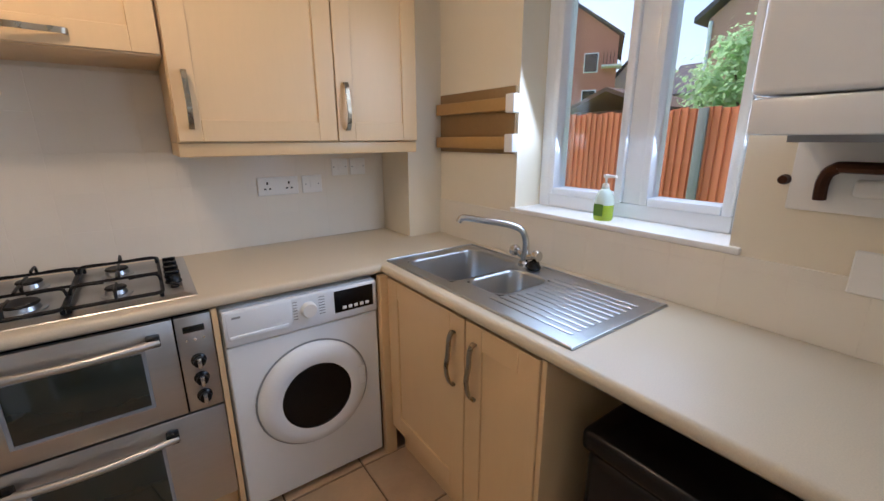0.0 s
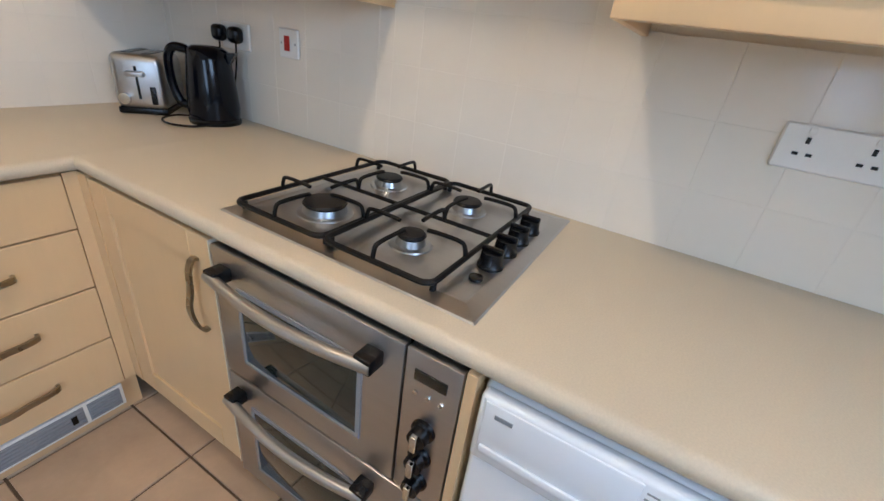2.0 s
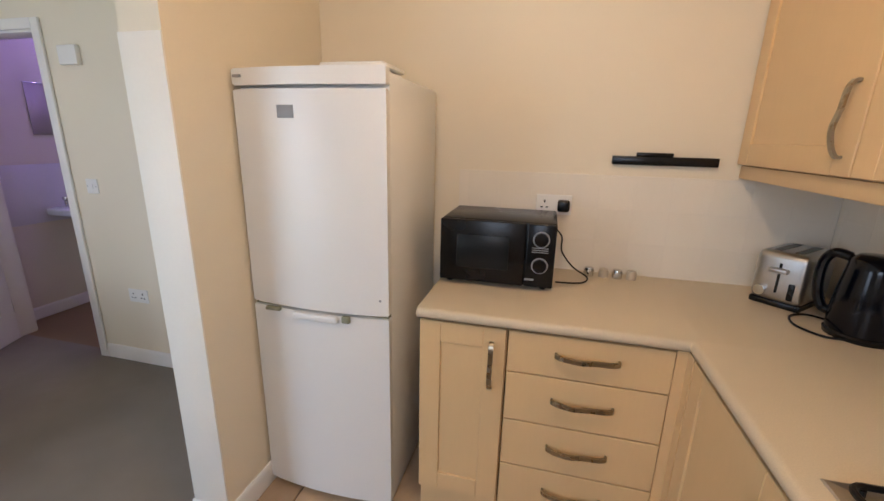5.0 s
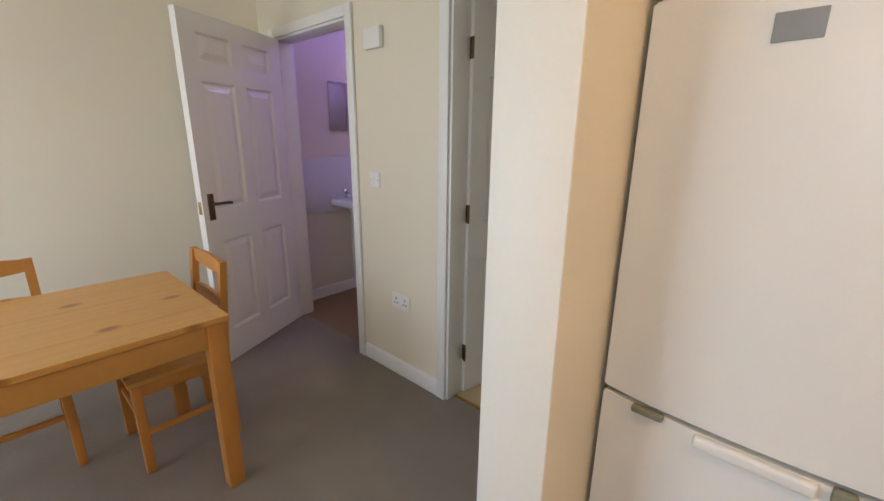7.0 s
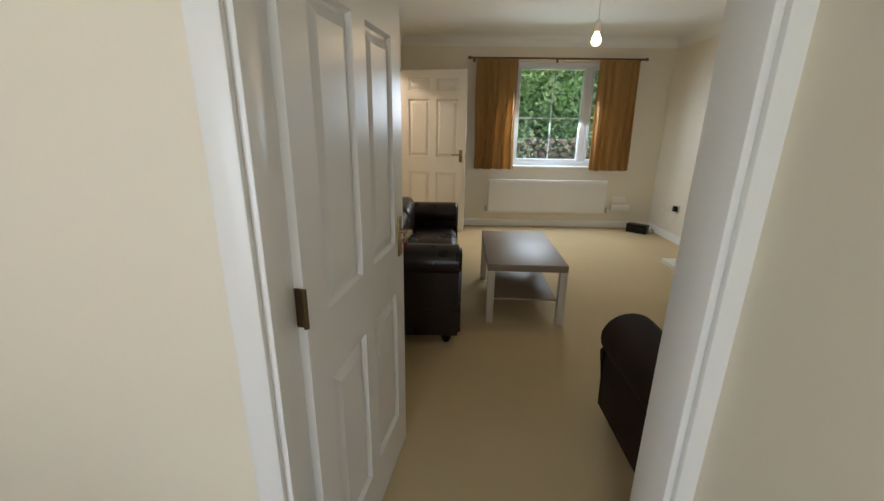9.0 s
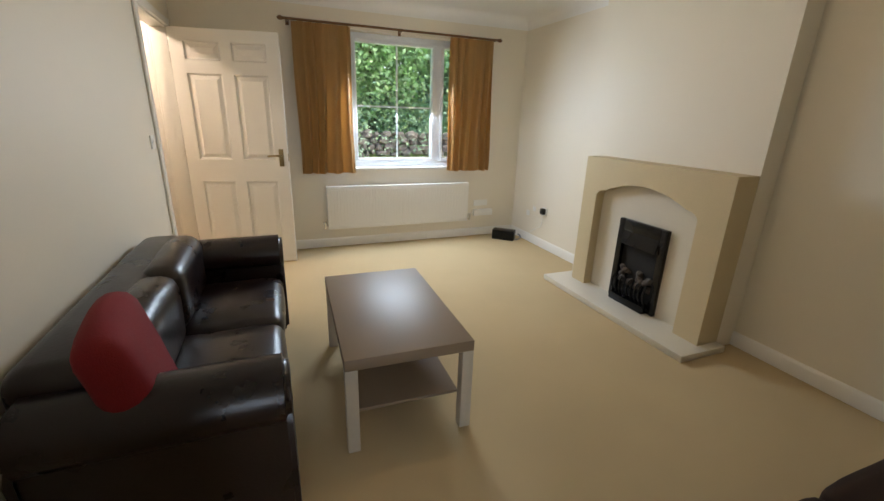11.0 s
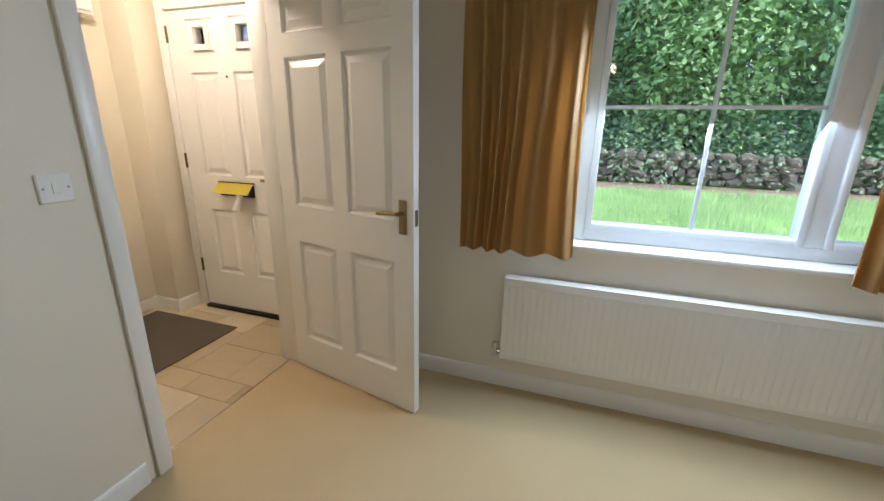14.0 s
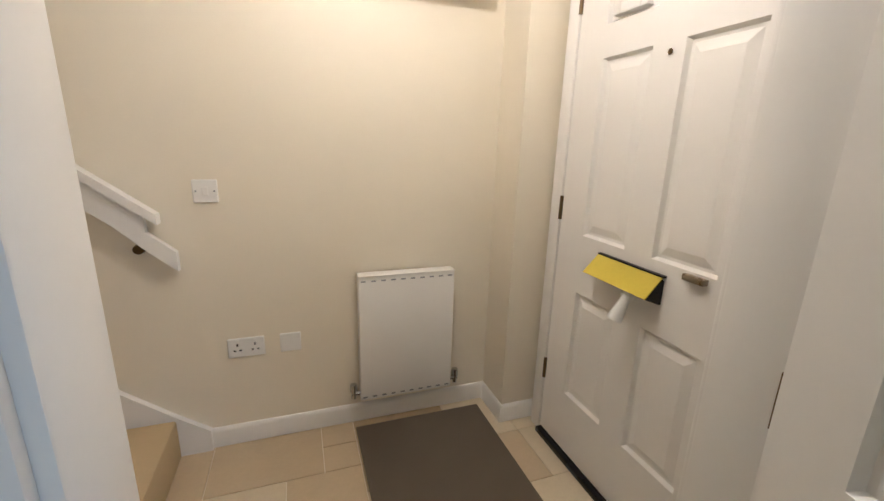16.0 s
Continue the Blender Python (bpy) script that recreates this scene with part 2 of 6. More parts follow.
for _m in (LEAFM, LEAFL, LEAFD):
    translucent(_m)
BARK = surf("grey_bark", "#4E4034", 0.9, 0.2, 8, 60, 0.2, 0.6)
GRASSM = surf("lawn_grass", "#7FA04E", 0.9, 0.25, 4, 90, 0.25, 0.6)
ROADM = surf("grey_asphalt", "#5F5C5B", 0.9, 0.1, 3, 200, 0.2, 0.3)
STONEW = surf("grey_rubble_stone", "#7D756C", 0.9, 0.2, 9, 60, 0.2, 0.6, piece=0.2)
SOAPM = surf("green_soap", "#A8C53A", 0.15, 0.05, 5, 60, 0.02, 0.0)
CLEARM = surf("clear_bottle", "#CFE0D8", 0.1, 0.02, 5, 60, 0.02, 0.0)
LED = glow("red_neon", (1.0, 0.05, 0.02), 1.5)

WORLD = {}


# ---- building helpers ----
def thing(name, label, category, m=None, kind="", group=""):
    e = new(name)
    m = m if m is not None else Matrix.Identity(4)
    e.matrix_basis = m
    e.empty_display_size = 0.1
    WORLD[e] = m
    return tagged(e, label, category, group, kind)


def mesh_of(bm, mats, smooth=None):
    bmesh.ops.recalc_face_normals(bm, faces=bm.faces[:])
    me = bpy.data.meshes.new("m")
    bm.to_mesh(me)
    bm.free()
    for mt in mats if isinstance(mats, (list, tuple)) else [mats]:
        me.materials.append(mt)
    if smooth:
        for p in me.polygons:
            p.use_smooth = True
        me.set_sharp_from_angle(angle=radians(smooth))
    return me


def part(name, bm, material, parent, label="", smooth=35):
    ob = new(name, mesh_of(bm, material, smooth))
    ob.parent = parent
    return tagged(ob, label)


def single(name, bm, material, label, category, kind="", group="", smooth=35, m=None):
    ob = new(name, mesh_of(bm, material, smooth))
    if m is not None:
        ob.matrix_basis = m
    return tagged(ob, label, category, group, kind)


def bx(bm, a, b, bev=0.0, seg=2, mi=0):
    a, b = [min(p, q) for p, q in zip(a, b)], [max(p, q) for p, q in zip(a, b)]
    vs = [bm.verts.new((x, y, z)) for x in (a[0], b[0]) for y in (a[1], b[1]) for z in (a[2], b[2])]
    fs = [bm.faces.new([vs[i] for i in f]) for f in
          ((0, 1, 3, 2), (4, 6, 7, 5), (0, 4, 5, 1), (2, 3, 7, 6), (0, 2, 6, 4), (1, 5, 7, 3))]
    for f in fs:
        f.material_index = mi
    if bev:
        es = list({e for f in fs for e in f.edges})
        r = bmesh.ops.bevel(bm, geom=es, offset=bev, segments=seg, affect="EDGES", profile=0.5)
        for f in r["faces"]:
            f.material_index = mi
    return bm


def box(a, b, bev=0.0, seg=2):
    return bx(bmesh.new(), a, b, bev, seg)


def cyl(bm, p, q, r, r2=None, n=16, caps=True):
    p, q = Vector(p), Vector(q)
    z = (q - p).normalized()
    x = z.orthogonal().normalized()
    y = z.cross(x)
    r2 = r if r2 is None else r2
    ra = [bm.verts.new(p + r * (math.cos(t) * x + math.sin(t) * y)) for t in (2 * math.pi * i / n for i in range(n))]
    rb = [bm.verts.new(q + r2 * (math.cos(t) * x + math.sin(t) * y)) for t in (2 * math.pi * i / n for i in range(n))]
    for i in range(n):
        bm.faces.new((ra[i], ra[(i + 1) % n], rb[(i + 1) % n], rb[i]))
    if caps:
        bm.faces.new(ra[::-1])
        bm.faces.new(rb)
    return bm


def tube(bm, pts, r, n=8, closed=False):
    pts = [Vector(p) for p in pts]
    rings, x = [], None
    k = len(pts)
    for i, p in enumerate(pts):
        a = pts[(i - 1) % k] if (i or closed) else p
        b = pts[(i + 1) % k] if (i < k - 1 or closed) else p
        d = (b - a).normalized()
        x = d.orthogonal().normalized() if x is None else (x - d * x.dot(d)).normalized()
        y = d.cross(x)
        rr = r[i] if isinstance(r, (list, tuple)) else r
        rings.append([bm.verts.new(p + rr * (math.cos(t) * x + math.sin(t) * y)) for t in (2 * math.pi * j / n for j in range(n))])
    for i in range(k if closed else k - 1):
        u, v = rings[i], rings[(i + 1) % k]
        for j in range(n):
            bm.faces.new((u[j], u[(j + 1) % n], v[(j + 1) % n], v[j]))
    if not closed:
        bm.faces.new(rings[0][::-1])
        bm.faces.new(rings[-1])
    return bm


def smooth_path(pts, n=6):
    """Points on a soft curve through pts."""
    pts = [Vector(p) for p in pts]
    out = []
    for i in range(len(pts) - 1):
        p0, p1, p2, p3 = pts[max(i - 1, 0)], pts[i], pts[i + 1], pts[min(i + 2, len(pts) - 1)]
        for j in range(n):
            t = j / n
            out.append(0.5 * (2 * p1 + (p2 - p0) * t + (2 * p0 - 5 * p1 + 4 * p2 - p3) * t * t + (3 * p1 - p0 - 3 * p2 + p3) * t ** 3))
    return out + [pts[-1]]


def lathe(bm, prof, c, n=24, axis="z"):
    c = Vector(c)
    rings = []
    for r, h in prof:
        ring = []
        for i in range(n):
            t = 2 * math.pi * i / n
            u, v = r * math.cos(t), r * math.sin(t)
            o = {"z": (u, v, h), "x": (h, u, v), "y": (u, h, v)}[axis]
            ring.append(bm.verts.new(c + Vector(o)))
        rings.append(ring)
    for a, b in zip(rings, rings[1:]):
        for i in range(n):
            bm.faces.new((a[i], a[(i + 1) % n], b[(i + 1) % n], b[i]))
    if prof[0][0] > 1e-6:
        bm.faces.new(rings[0][::-1])
    if prof[-1][0] > 1e-6:
        bm.faces.new(rings[-1])
    bmesh.ops.remove_doubles(bm, verts=bm.verts[:], dist=1e-6)
    return bm


def prism(bm, pts, axis, a, b):
    """Extrudes a flat outline from a to b along an axis; the outline's two coordinates are the other axes in order."""
    def place(p, h):
        return {"x": (h, p[0], p[1]), "y": (p[0], h, p[1]), "z": (p[0], p[1], h)}[axis]
    lo, hi = [bm.verts.new(place(p, a)) for p in pts], [bm.verts.new(place(p, b)) for p in pts]
    n = len(pts)
    for i in range(n):
        bm.faces.new((lo[i], lo[(i + 1) % n], hi[(i + 1) % n], hi[i]))
    bm.faces.new(lo[::-1])
    bm.faces.new(hi)
    return bm


def wall_bm(axis, u0, u1, v0, v1, z0, z1, holes=()):
    """A wall along an axis from u0 to u1, v0 to v1 thick, with rectangular openings (ua, ub, za, zb) through it."""
    bm = bmesh.new()
    us = sorted({u0, u1, *[h for o in holes for h in o[:2]]})
    for ua, ub in zip(us, us[1:]):
        cuts = sorted((o[2], o[3]) for o in holes if o[0] <= ua + 1e-6 and o[1] >= ub - 1e-6)
        z = z0
        for za, zb in cuts + [(z1, z1)]:
            if za > z + 1e-6:
                if axis == "x":
                    bx(bm, (ua, v0, z), (ub, v1, za))
                else:
                    bx(bm, (v0, ua, z), (v1, ub, za))
            z = max(z, zb)
    bmesh.ops.remove_doubles(bm, verts=bm.verts[:], dist=1e-5)
    return bm


def wall(name, axis, u0, u1, v0, v1, z0, z1, holes, mat_, label):
    return single(name, wall_bm(axis, u0, u1, v0, v1, z0, z1, holes), mat_, label, "wall", "structure", smooth=None)


def skirting(axis, u0, u1, v, side, h=0.095):
    """A baseboard with a rounded top along a wall face at v, on the side +1 or -1."""
    t = 0.014 * side
    prof = [(v, 0.002), (v + t, 0.002), (v + t, h - 0.02), (v + t * 0.6, h - 0.004), (v + t * 0.25, h), (v, h)]
    bm = prism(bmesh.new(), prof, "x" if axis == "x" else "y", u0, u1)
    return single("baseboard", bm, GLOSS, "white gloss painted baseboard along the wall", "baseboard", "structure")

# ---- large structure ----
HW, WW, YW, YL = 0.02, 0.06, 3.0, 3.12       # hob wall, window wall, kitchen and living faces of the middle wall
XS, XN = -4.90, 0.0                           # far side walls
LWX, YF = -3.42, 7.97                         # living room side wall, front wall
HF = 2.4                                      # ceiling height
XD = -2.125                                   # line between kitchen tiles and dining carpet

wall("wall_hob", "y", -0.25, 4.6, HW, 0.3, 0, HF, (), WALL, "cream painted kitchen wall behind the hob")
wall("wall_rear", "x", XS - 0.3, HW, -0.24, WW, 0, HF, [(-1.63, -0.81, 1.085, 2.12), (-4.55, -2.95, 0.02, 2.1)], WALL,
     "cream painted rear wall with the kitchen window")
wall("wall_middle", "x", XS, HW, YW, YL, 0, HF, [(-4.70, -3.86, 0, 2.0), (-3.135, -2.297, 0, 2.0)], WALL,
     "cream painted wall with two door openings")
wall("wall_side", "y", -0.25, 8.5, XS - 0.3, XS, 0, HF, (), WALL_H, "pale cream painted side wall")
wall("wall_living_side", "y", YL, 8.2, LWX - 0.11, LWX, 0, HF, [(6.935, 7.80, 0, 2.0)], WALL_L, "cream painted wall with the hall doorway")
wall("wall_front", "x", LWX - 0.11, 0.3, YF, 8.25, 0, HF, [(-1.965, -0.70, 0.81, 2.13)], WALL_L, "cream painted front wall with the window")
wall("wall_front_hall", "x", XS, LWX - 0.11, 8.24, 8.45, 0, HF, [(-4.6, -3.66, 0, 2.05)], WALL_H, "pale cream hall wall round the front door")
wall("wall_fireplace", "y", 4.6, 8.25, XN, 0.3, 0, HF, (), WALL_L, "cream painted alcove wall beside the fireplace")
wall("wall_alcove", "y", YL, 4.6, XN, HW, 0, HF, (), WALL_L, "cream painted living room wall")
wall("wall_chimney", "y", 5.12, 6.56, -0.15, XN - 0.002, 0, HF, (), WALL_L, "cream painted chimney breast")
wall("wall_wc_end", "x", XS, LWX - 0.11, 4.5, 4.6, 0, HF, (), WALL_H, "plain painted end wall of the cloakroom")
wall("wall_nib", "y", 2.15, YW, -2.272, XD, 0, HF, (), WALL, "cream painted nib wall beside the fridge")
single("trim", box((-2.274, 2.143, 0.1), (XD + 0.002, 2.15, 1.725), 0.001), surf("bright_white_paint", "#EFEBE0", 0.45, 0.03, 2, 90, 0.02, 0.08),
       "white painted board on the nib wall end", "trim", "structure")
wall("wall_boxing", "y", WW, 0.262, -0.262, HW, 0, HF, (), WALL, "cream boxed-in pipe corner of the kitchen")
wall("wall_hall_nib", "y", 8.04, 8.24, XS, -4.68, 0, HF, (), WALL_H, "pale cream boxed corner beside the front door")

single("floor_base", box((XS - 0.3, -0.25, -0.2), (0.3, 8.5, -0.02)), GROUTD, "concrete floor slab under the rooms", "floor", "structure")
single("floor_dining", box((XS, WW, -0.02), (XD - 0.004, 3.06, 0.0)), CARPET, "grey-brown looped carpet of the dining area", "carpet", "structure")
single("floor_wc", box((XS, 3.06, -0.02), (-3.53, 4.5, 0.0)), TANF, "tan vinyl floor of the cloakroom", "floor", "structure")
single("floor_living", box((LWX - 0.06, 3.06, -0.02), (XN, YF, 0.0)), CREAMC, "beige cut-pile carpet of the living room", "carpet", "structure")
single("floor_kitchen", box((XD, WW, -0.02), (HW, YW, -0.006)), GROUTD, "brown grouted bed under the kitchen tiles", "floor", "structure")
single("trim", box((-3.135, 3.052, 0.0), (-2.297, 3.068, 0.006), 0.002), BRASS, "thin brass carpet strip in the doorway", "threshold", "structure")
single("trim", box((XD - 0.01, WW, 0.0), (XD + 0.006, 2.15, 0.005), 0.002), BRASS, "thin brass strip between tiles and carpet", "threshold", "structure")
single("ceiling", box((XS - 0.3, -0.25, HF), (0.3, 8.5, HF + 0.15)), CEIL, "white painted ceiling", "ceiling", "structure")


def coving(axis, u0, u1, v, side):
    r = 0.11
    prof = [(v, HF), (v + side * r, HF)] + [(v + side * r * (1 - math.sin(t)), HF - r * (1 - math.cos(t))) for t in
                                            (math.pi / 2 * i / 8 for i in range(1, 8))] + [(v, HF - r)]
    single("trim", prism(bmesh.new(), prof, axis, u0, u1), CEIL, "white plaster coving", "coving", "structure", smooth=50)


coving("x", LWX, XN, YF, -1)
coving("x", LWX, XN, YL, 1)
coving("y", YL, YF, LWX, 1)
coving("y", YL, 5.12, XN, -1)
coving("y", 6.56, YF, XN, -1)
coving("y", 5.12, 6.56, -0.15, -1)

for a in (("y", YL, 6.855, LWX, 1), ("y", 7.87, YF, LWX, 1), ("x", LWX, -2.3, YF, -1), ("x", -2.3, XN, YF, -1), ("y", 6.56, YF, XN, -1),
          ("y", YL, 5.12, XN, -1), ("x", -2.29, XN, YL, 1), ("x", -3.81, -3.18, YW, -1), ("y", 2.15, YW, XD, 1), ("x", -2.286, XD + 0.014, 2.15, -1),
          ("y", 2.15, YW, -2.272, -1), ("y", WW, YW, XS, 1), ("y", 6.70, 8.04, XS, 1), ("x", XS, -4.68 + 0.014, 8.04, -1), ("y", 8.04, 8.24, -4.68, 1),
          ("y", 3.12, 4.5, XS, 1)):
    skirting(*a)


def door_frame(name, axis, u0, u1, v0, v1, h, label):
    """Lining and architraves round an opening from u0 to u1 in a wall from v0 to v1."""
    t = thing(name, label, "door frame", kind="structure")
    def b(ua, ub, va, vb, za, zb, nm):
        p, q = ((ua, va, za), (ub, vb, zb)) if axis == "x" else ((va, ua, za), (vb, ub, zb))
        part(nm, box(p, q, 0.004), GLOSS, t)
    b(u0, u0 + 0.025, v0 - 0.002, v1 + 0.002, 0, h, "lining")
    b(u1 - 0.025, u1, v0 - 0.002, v1 + 0.002, 0, h, "lining")
    b(u0 + 0.025, u1 - 0.025, v0 - 0.002, v1 + 0.002, h - 0.025, h, "lining")
    for va, vb in ((v0 - 0.018, v0 - 0.002), (v1 + 0.002, v1 + 0.018)):
        b(u0 - 0.045, u0 + 0.012, va, vb, 0, h + 0.045, "architrave")
        b(u1 - 0.012, u1 + 0.045, va, vb, 0, h + 0.045, "architrave")
        b(u0 + 0.012, u1 - 0.012, va, vb, h - 0.012, h + 0.045, "architrave")
    return t


door_frame("door_frame_living", "x", -3.135, -2.297, YW, YL, 2.0, "white gloss door lining and architraves")
door_frame("door_frame_wc", "x", -4.70, -3.86, YW, YL, 2.0, "white gloss lining of the cloakroom doorway")
door_frame("door_frame_hall", "y", 6.935, 7.80, LWX - 0.11, LWX, 2.0, "white gloss lining of the hall doorway")


def panel_shell(bm, w, h, y, sgn, panels, cuts_x, cuts_z):
    """One moulded face of a door at y, looking along sgn."""
    vs = [[bm.verts.new((x, y, z)) for z in cuts_z] for x in cuts_x]
    fs = []
    for i in range(len(cuts_x) - 1):
        for j in range(len(cuts_z) - 1):
            f = bm.faces.new((vs[i][j], vs[i + 1][j], vs[i + 1][j + 1], vs[i][j + 1]))
            f.normal_update()
            if f.normal.y * sgn < 0:
                f.normal_flip()
            if (i, j) in panels:
                fs.append(f)
    for th, dp in ((0.009, -0.014), (0.009, 0.0), (0.030, 0.011)):
        bmesh.ops.inset_individual(bm, faces=fs, thickness=th, depth=dp, use_even_offset=True)


def leaf_bm(w, h, t=0.038, zs=(0.20, 0.76, 0.95, 1.64, 1.74, 1.88), st=0.105, mid=0.09):
    bm = bmesh.new()
    c = w / 2
    cx = [0, st, c - mid / 2, c + mid / 2, w - st, w]
    cz = [0, *zs, h]
    pn = {(i, j) for i in (1, 3) for j in (1, 3, 5)}
    panel_shell(bm, w, h, t / 2, 1, pn, cx, cz)
    panel_shell(bm, w, h, -t / 2, -1, pn, cx, cz)
    e = t / 2
    for q in (((0, -e, 0), (w, -e, 0), (w, e, 0), (0, e, 0)), ((0, -e, h), (w, -e, h), (w, e, h), (0, e, h)),
              ((0, -e, 0), (0, e, 0), (0, e, h), (0, -e, h)), ((w, -e, 0), (w, e, 0), (w, e, h), (w, -e, h))):
        bm.faces.new([bm.verts.new(p) for p in q])
    bmesh.ops.remove_doubles(bm, verts=bm.verts[:], dist=1e-5)
    return bm


def lever(parent, x, z, side, metal, toward=-1):
    """Lever handle on a backplate at (x, z) of a leaf, on one face."""
    y = side * 0.019
    p = part("backplate", box((x - 0.02, y, z - 0.075), (x + 0.02, y + side * 0.007, z + 0.075), 0.003), metal, parent, "brass backplate")
    bm = cyl(bmesh.new(), (x, y + side * 0.007, z + 0.02), (x, y + side * 0.045, z + 0.02), 0.009)
    tube(bm, smooth_path([(x, y + side * 0.045, z + 0.02), (x + toward * 0.03, y + side * 0.05, z + 0.021), (x + toward * 0.075, y + side * 0.05, z + 0.018),
                          (x + toward * 0.105, y + side * 0.047, z + 0.014)]), 0.008)
    h = part("lever", bm, metal, p)
    return p


def door(name, label, hinge, angle, w, h, metal, lever_z=0.97, hinges=(0.24, 1.0, 1.75), hs=-1):
    t = thing(name, label, "door", pose(hinge[0], hinge[1], 0.008, 0, 0, angle), "structure")
    part("leaf", leaf_bm(w, h), GLOSS, t, smooth=20)
    for s in (1, -1):
        lever(t, w - 0.055, lever_z, s, metal)
    part("latch_plate", box((w - 0.001, -0.011, lever_z - 0.035), (w + 0.0015, 0.011, lever_z + 0.035), 0.0005), BRASSD, t)
    for z in hinges:
        bm = cyl(bmesh.new(), (-0.006, hs * 0.022, z - 0.045), (-0.006, hs * 0.022, z + 0.045), 0.006)
        bx(bm, (-0.003, -0.018, z - 0.045), (0.001, 0.018, z + 0.045))
        part("hinge", bm, BRONZE, t, "dull brass hinge")
    return t


door("door_living", "white six-panel door standing open into the living room", (-3.108, 3.115), 80.5, 0.762, 1.975, BRASSD)
door("door_wc", "white six-panel cloakroom door standing wide open", (-4.668, 3.0), -65, 0.762, 1.975, BRONZE)
door("door_hall", "white six-panel hall door standing open against the window", (-3.41, 7.775), -12.5, 0.838, 1.975, BRASSD, hs=1)

# front door
fd = thing("door_front", "white panelled front door with two small glazed lights", "front door", pose(-4.565, 8.22, 0.03), "structure")
bm = leaf_bm(0.87, 1.99, 0.044, zs=(0.27, 0.74, 0.98, 1.63, 1.74, 1.94), st=0.15, mid=0.12)
bm.normal_update()
bmesh.ops.delete(bm, geom=[f for f in bm.faces if abs(f.normal.y) > 0.9 and abs(f.calc_center_median().z - 1.84) < 0.04 and min(abs(f.calc_center_median().x - c) for c in (0.2625, 0.6075)) < 0.05], context="FACES")
part("leaf", bm, GLOSS, fd, smooth=20)
FROST = pane_glass("obscured_glass", (0.72, 0.74, 0.8))
for x in (0.19, 0.53):
    bm = bmesh.new()
    for p, q in (((x, 1.755), (x + 0.03, 1.925)), ((x + 0.12, 1.755), (x + 0.15, 1.925)), ((x + 0.03, 1.755), (x + 0.12, 1.792)), ((x + 0.03, 1.888), (x + 0.12, 1.925))):
        bx(bm, (p[0], -0.034, p[1]), (q[0], 0.034, q[1]), 0.004)
    g = part("glazed_light", bm, GLOSS, fd, "small moulded window surround")
    part("pane", box((x + 0.028, -0.004, 1.79), (x + 0.122, 0.004, 1.89)), FROST, g).visible_shadow = False
lb = part("letterbox", box((0.27, -0.03, 0.845), (0.56, -0.022, 0.925), 0.003), BLACK, fd, "dark letterbox slot")
part("flap", prism(bmesh.new(), [(-0.034, 0.936), (-0.039, 0.934), (-0.098, 0.872), (-0.093, 0.869)], "x", 0.268, 0.562), LETTERB, lb, "lifted yellow brass letterbox flap")
part("flap_rim", prism(bmesh.new(), [(-0.022, 0.942), (-0.036, 0.942), (-0.036, 0.936), (-0.022, 0.934)], "x", 0.266, 0.564), BLACK, lb)
part("flap_end", prism(bmesh.new(), [(-0.03, 0.93), (-0.09, 0.868), (-0.03, 0.846)], "x", 0.556, 0.560), BLACK, lb)
bm = tube(bmesh.new(), [(0.475, -0.062, 0.866), (0.472, -0.076, 0.848), (0.472, -0.079, 0.838), (0.470, -0.086, 0.822), (0.462, -0.106, 0.765)], [0.018, 0.022, 0.016, 0.018, 0.026], 14)
part("paper_roll", bm, WHITEP, lb, "white rolled paper stuck in the letterbox")
part("roll_end", cyl(bmesh.new(), (0.4621, -0.1058, 0.7656), (0.4618, -0.1067, 0.7632), 0.017, n=14), GREYP, lb)
part("peephole", lathe(bmesh.new(), [(0.006, 0.0), (0.009, -0.004), (0.005, -0.006), (0.0, -0.006)], (0.447, -0.022, 1.60), 16, "y"), BRONZE, fd)
part("latch", box((0.63, -0.045, 0.955), (0.70, -0.022, 0.975), 0.004), NICKEL, fd, "small nickel latch pull")
for z in (0.31, 1.07, 1.86):
    part("hinge", cyl(bmesh.new(), (-0.004, -0.026, z - 0.05), (-0.004, -0.026, z + 0.05), 0.008), BRONZE, fd)
part("threshold", box((0.0, -0.05, -0.028), (0.87, 0.02, -0.004), 0.003), BLACK, fd, "dark weatherbar under the door")
ff = thing("door_frame_front", "white painted front door frame", "door frame", kind="structure")
for a, b in (((-4.64, 8.19, 0), (-4.57, 8.3, 2.12)), ((-3.69, 8.19, 0), (-3.62, 8.3, 2.12)), ((-4.57, 8.19, 2.03), (-3.69, 8.3, 2.12))):
    part("jamb", box(a, b, 0.004), GLOSS, ff)


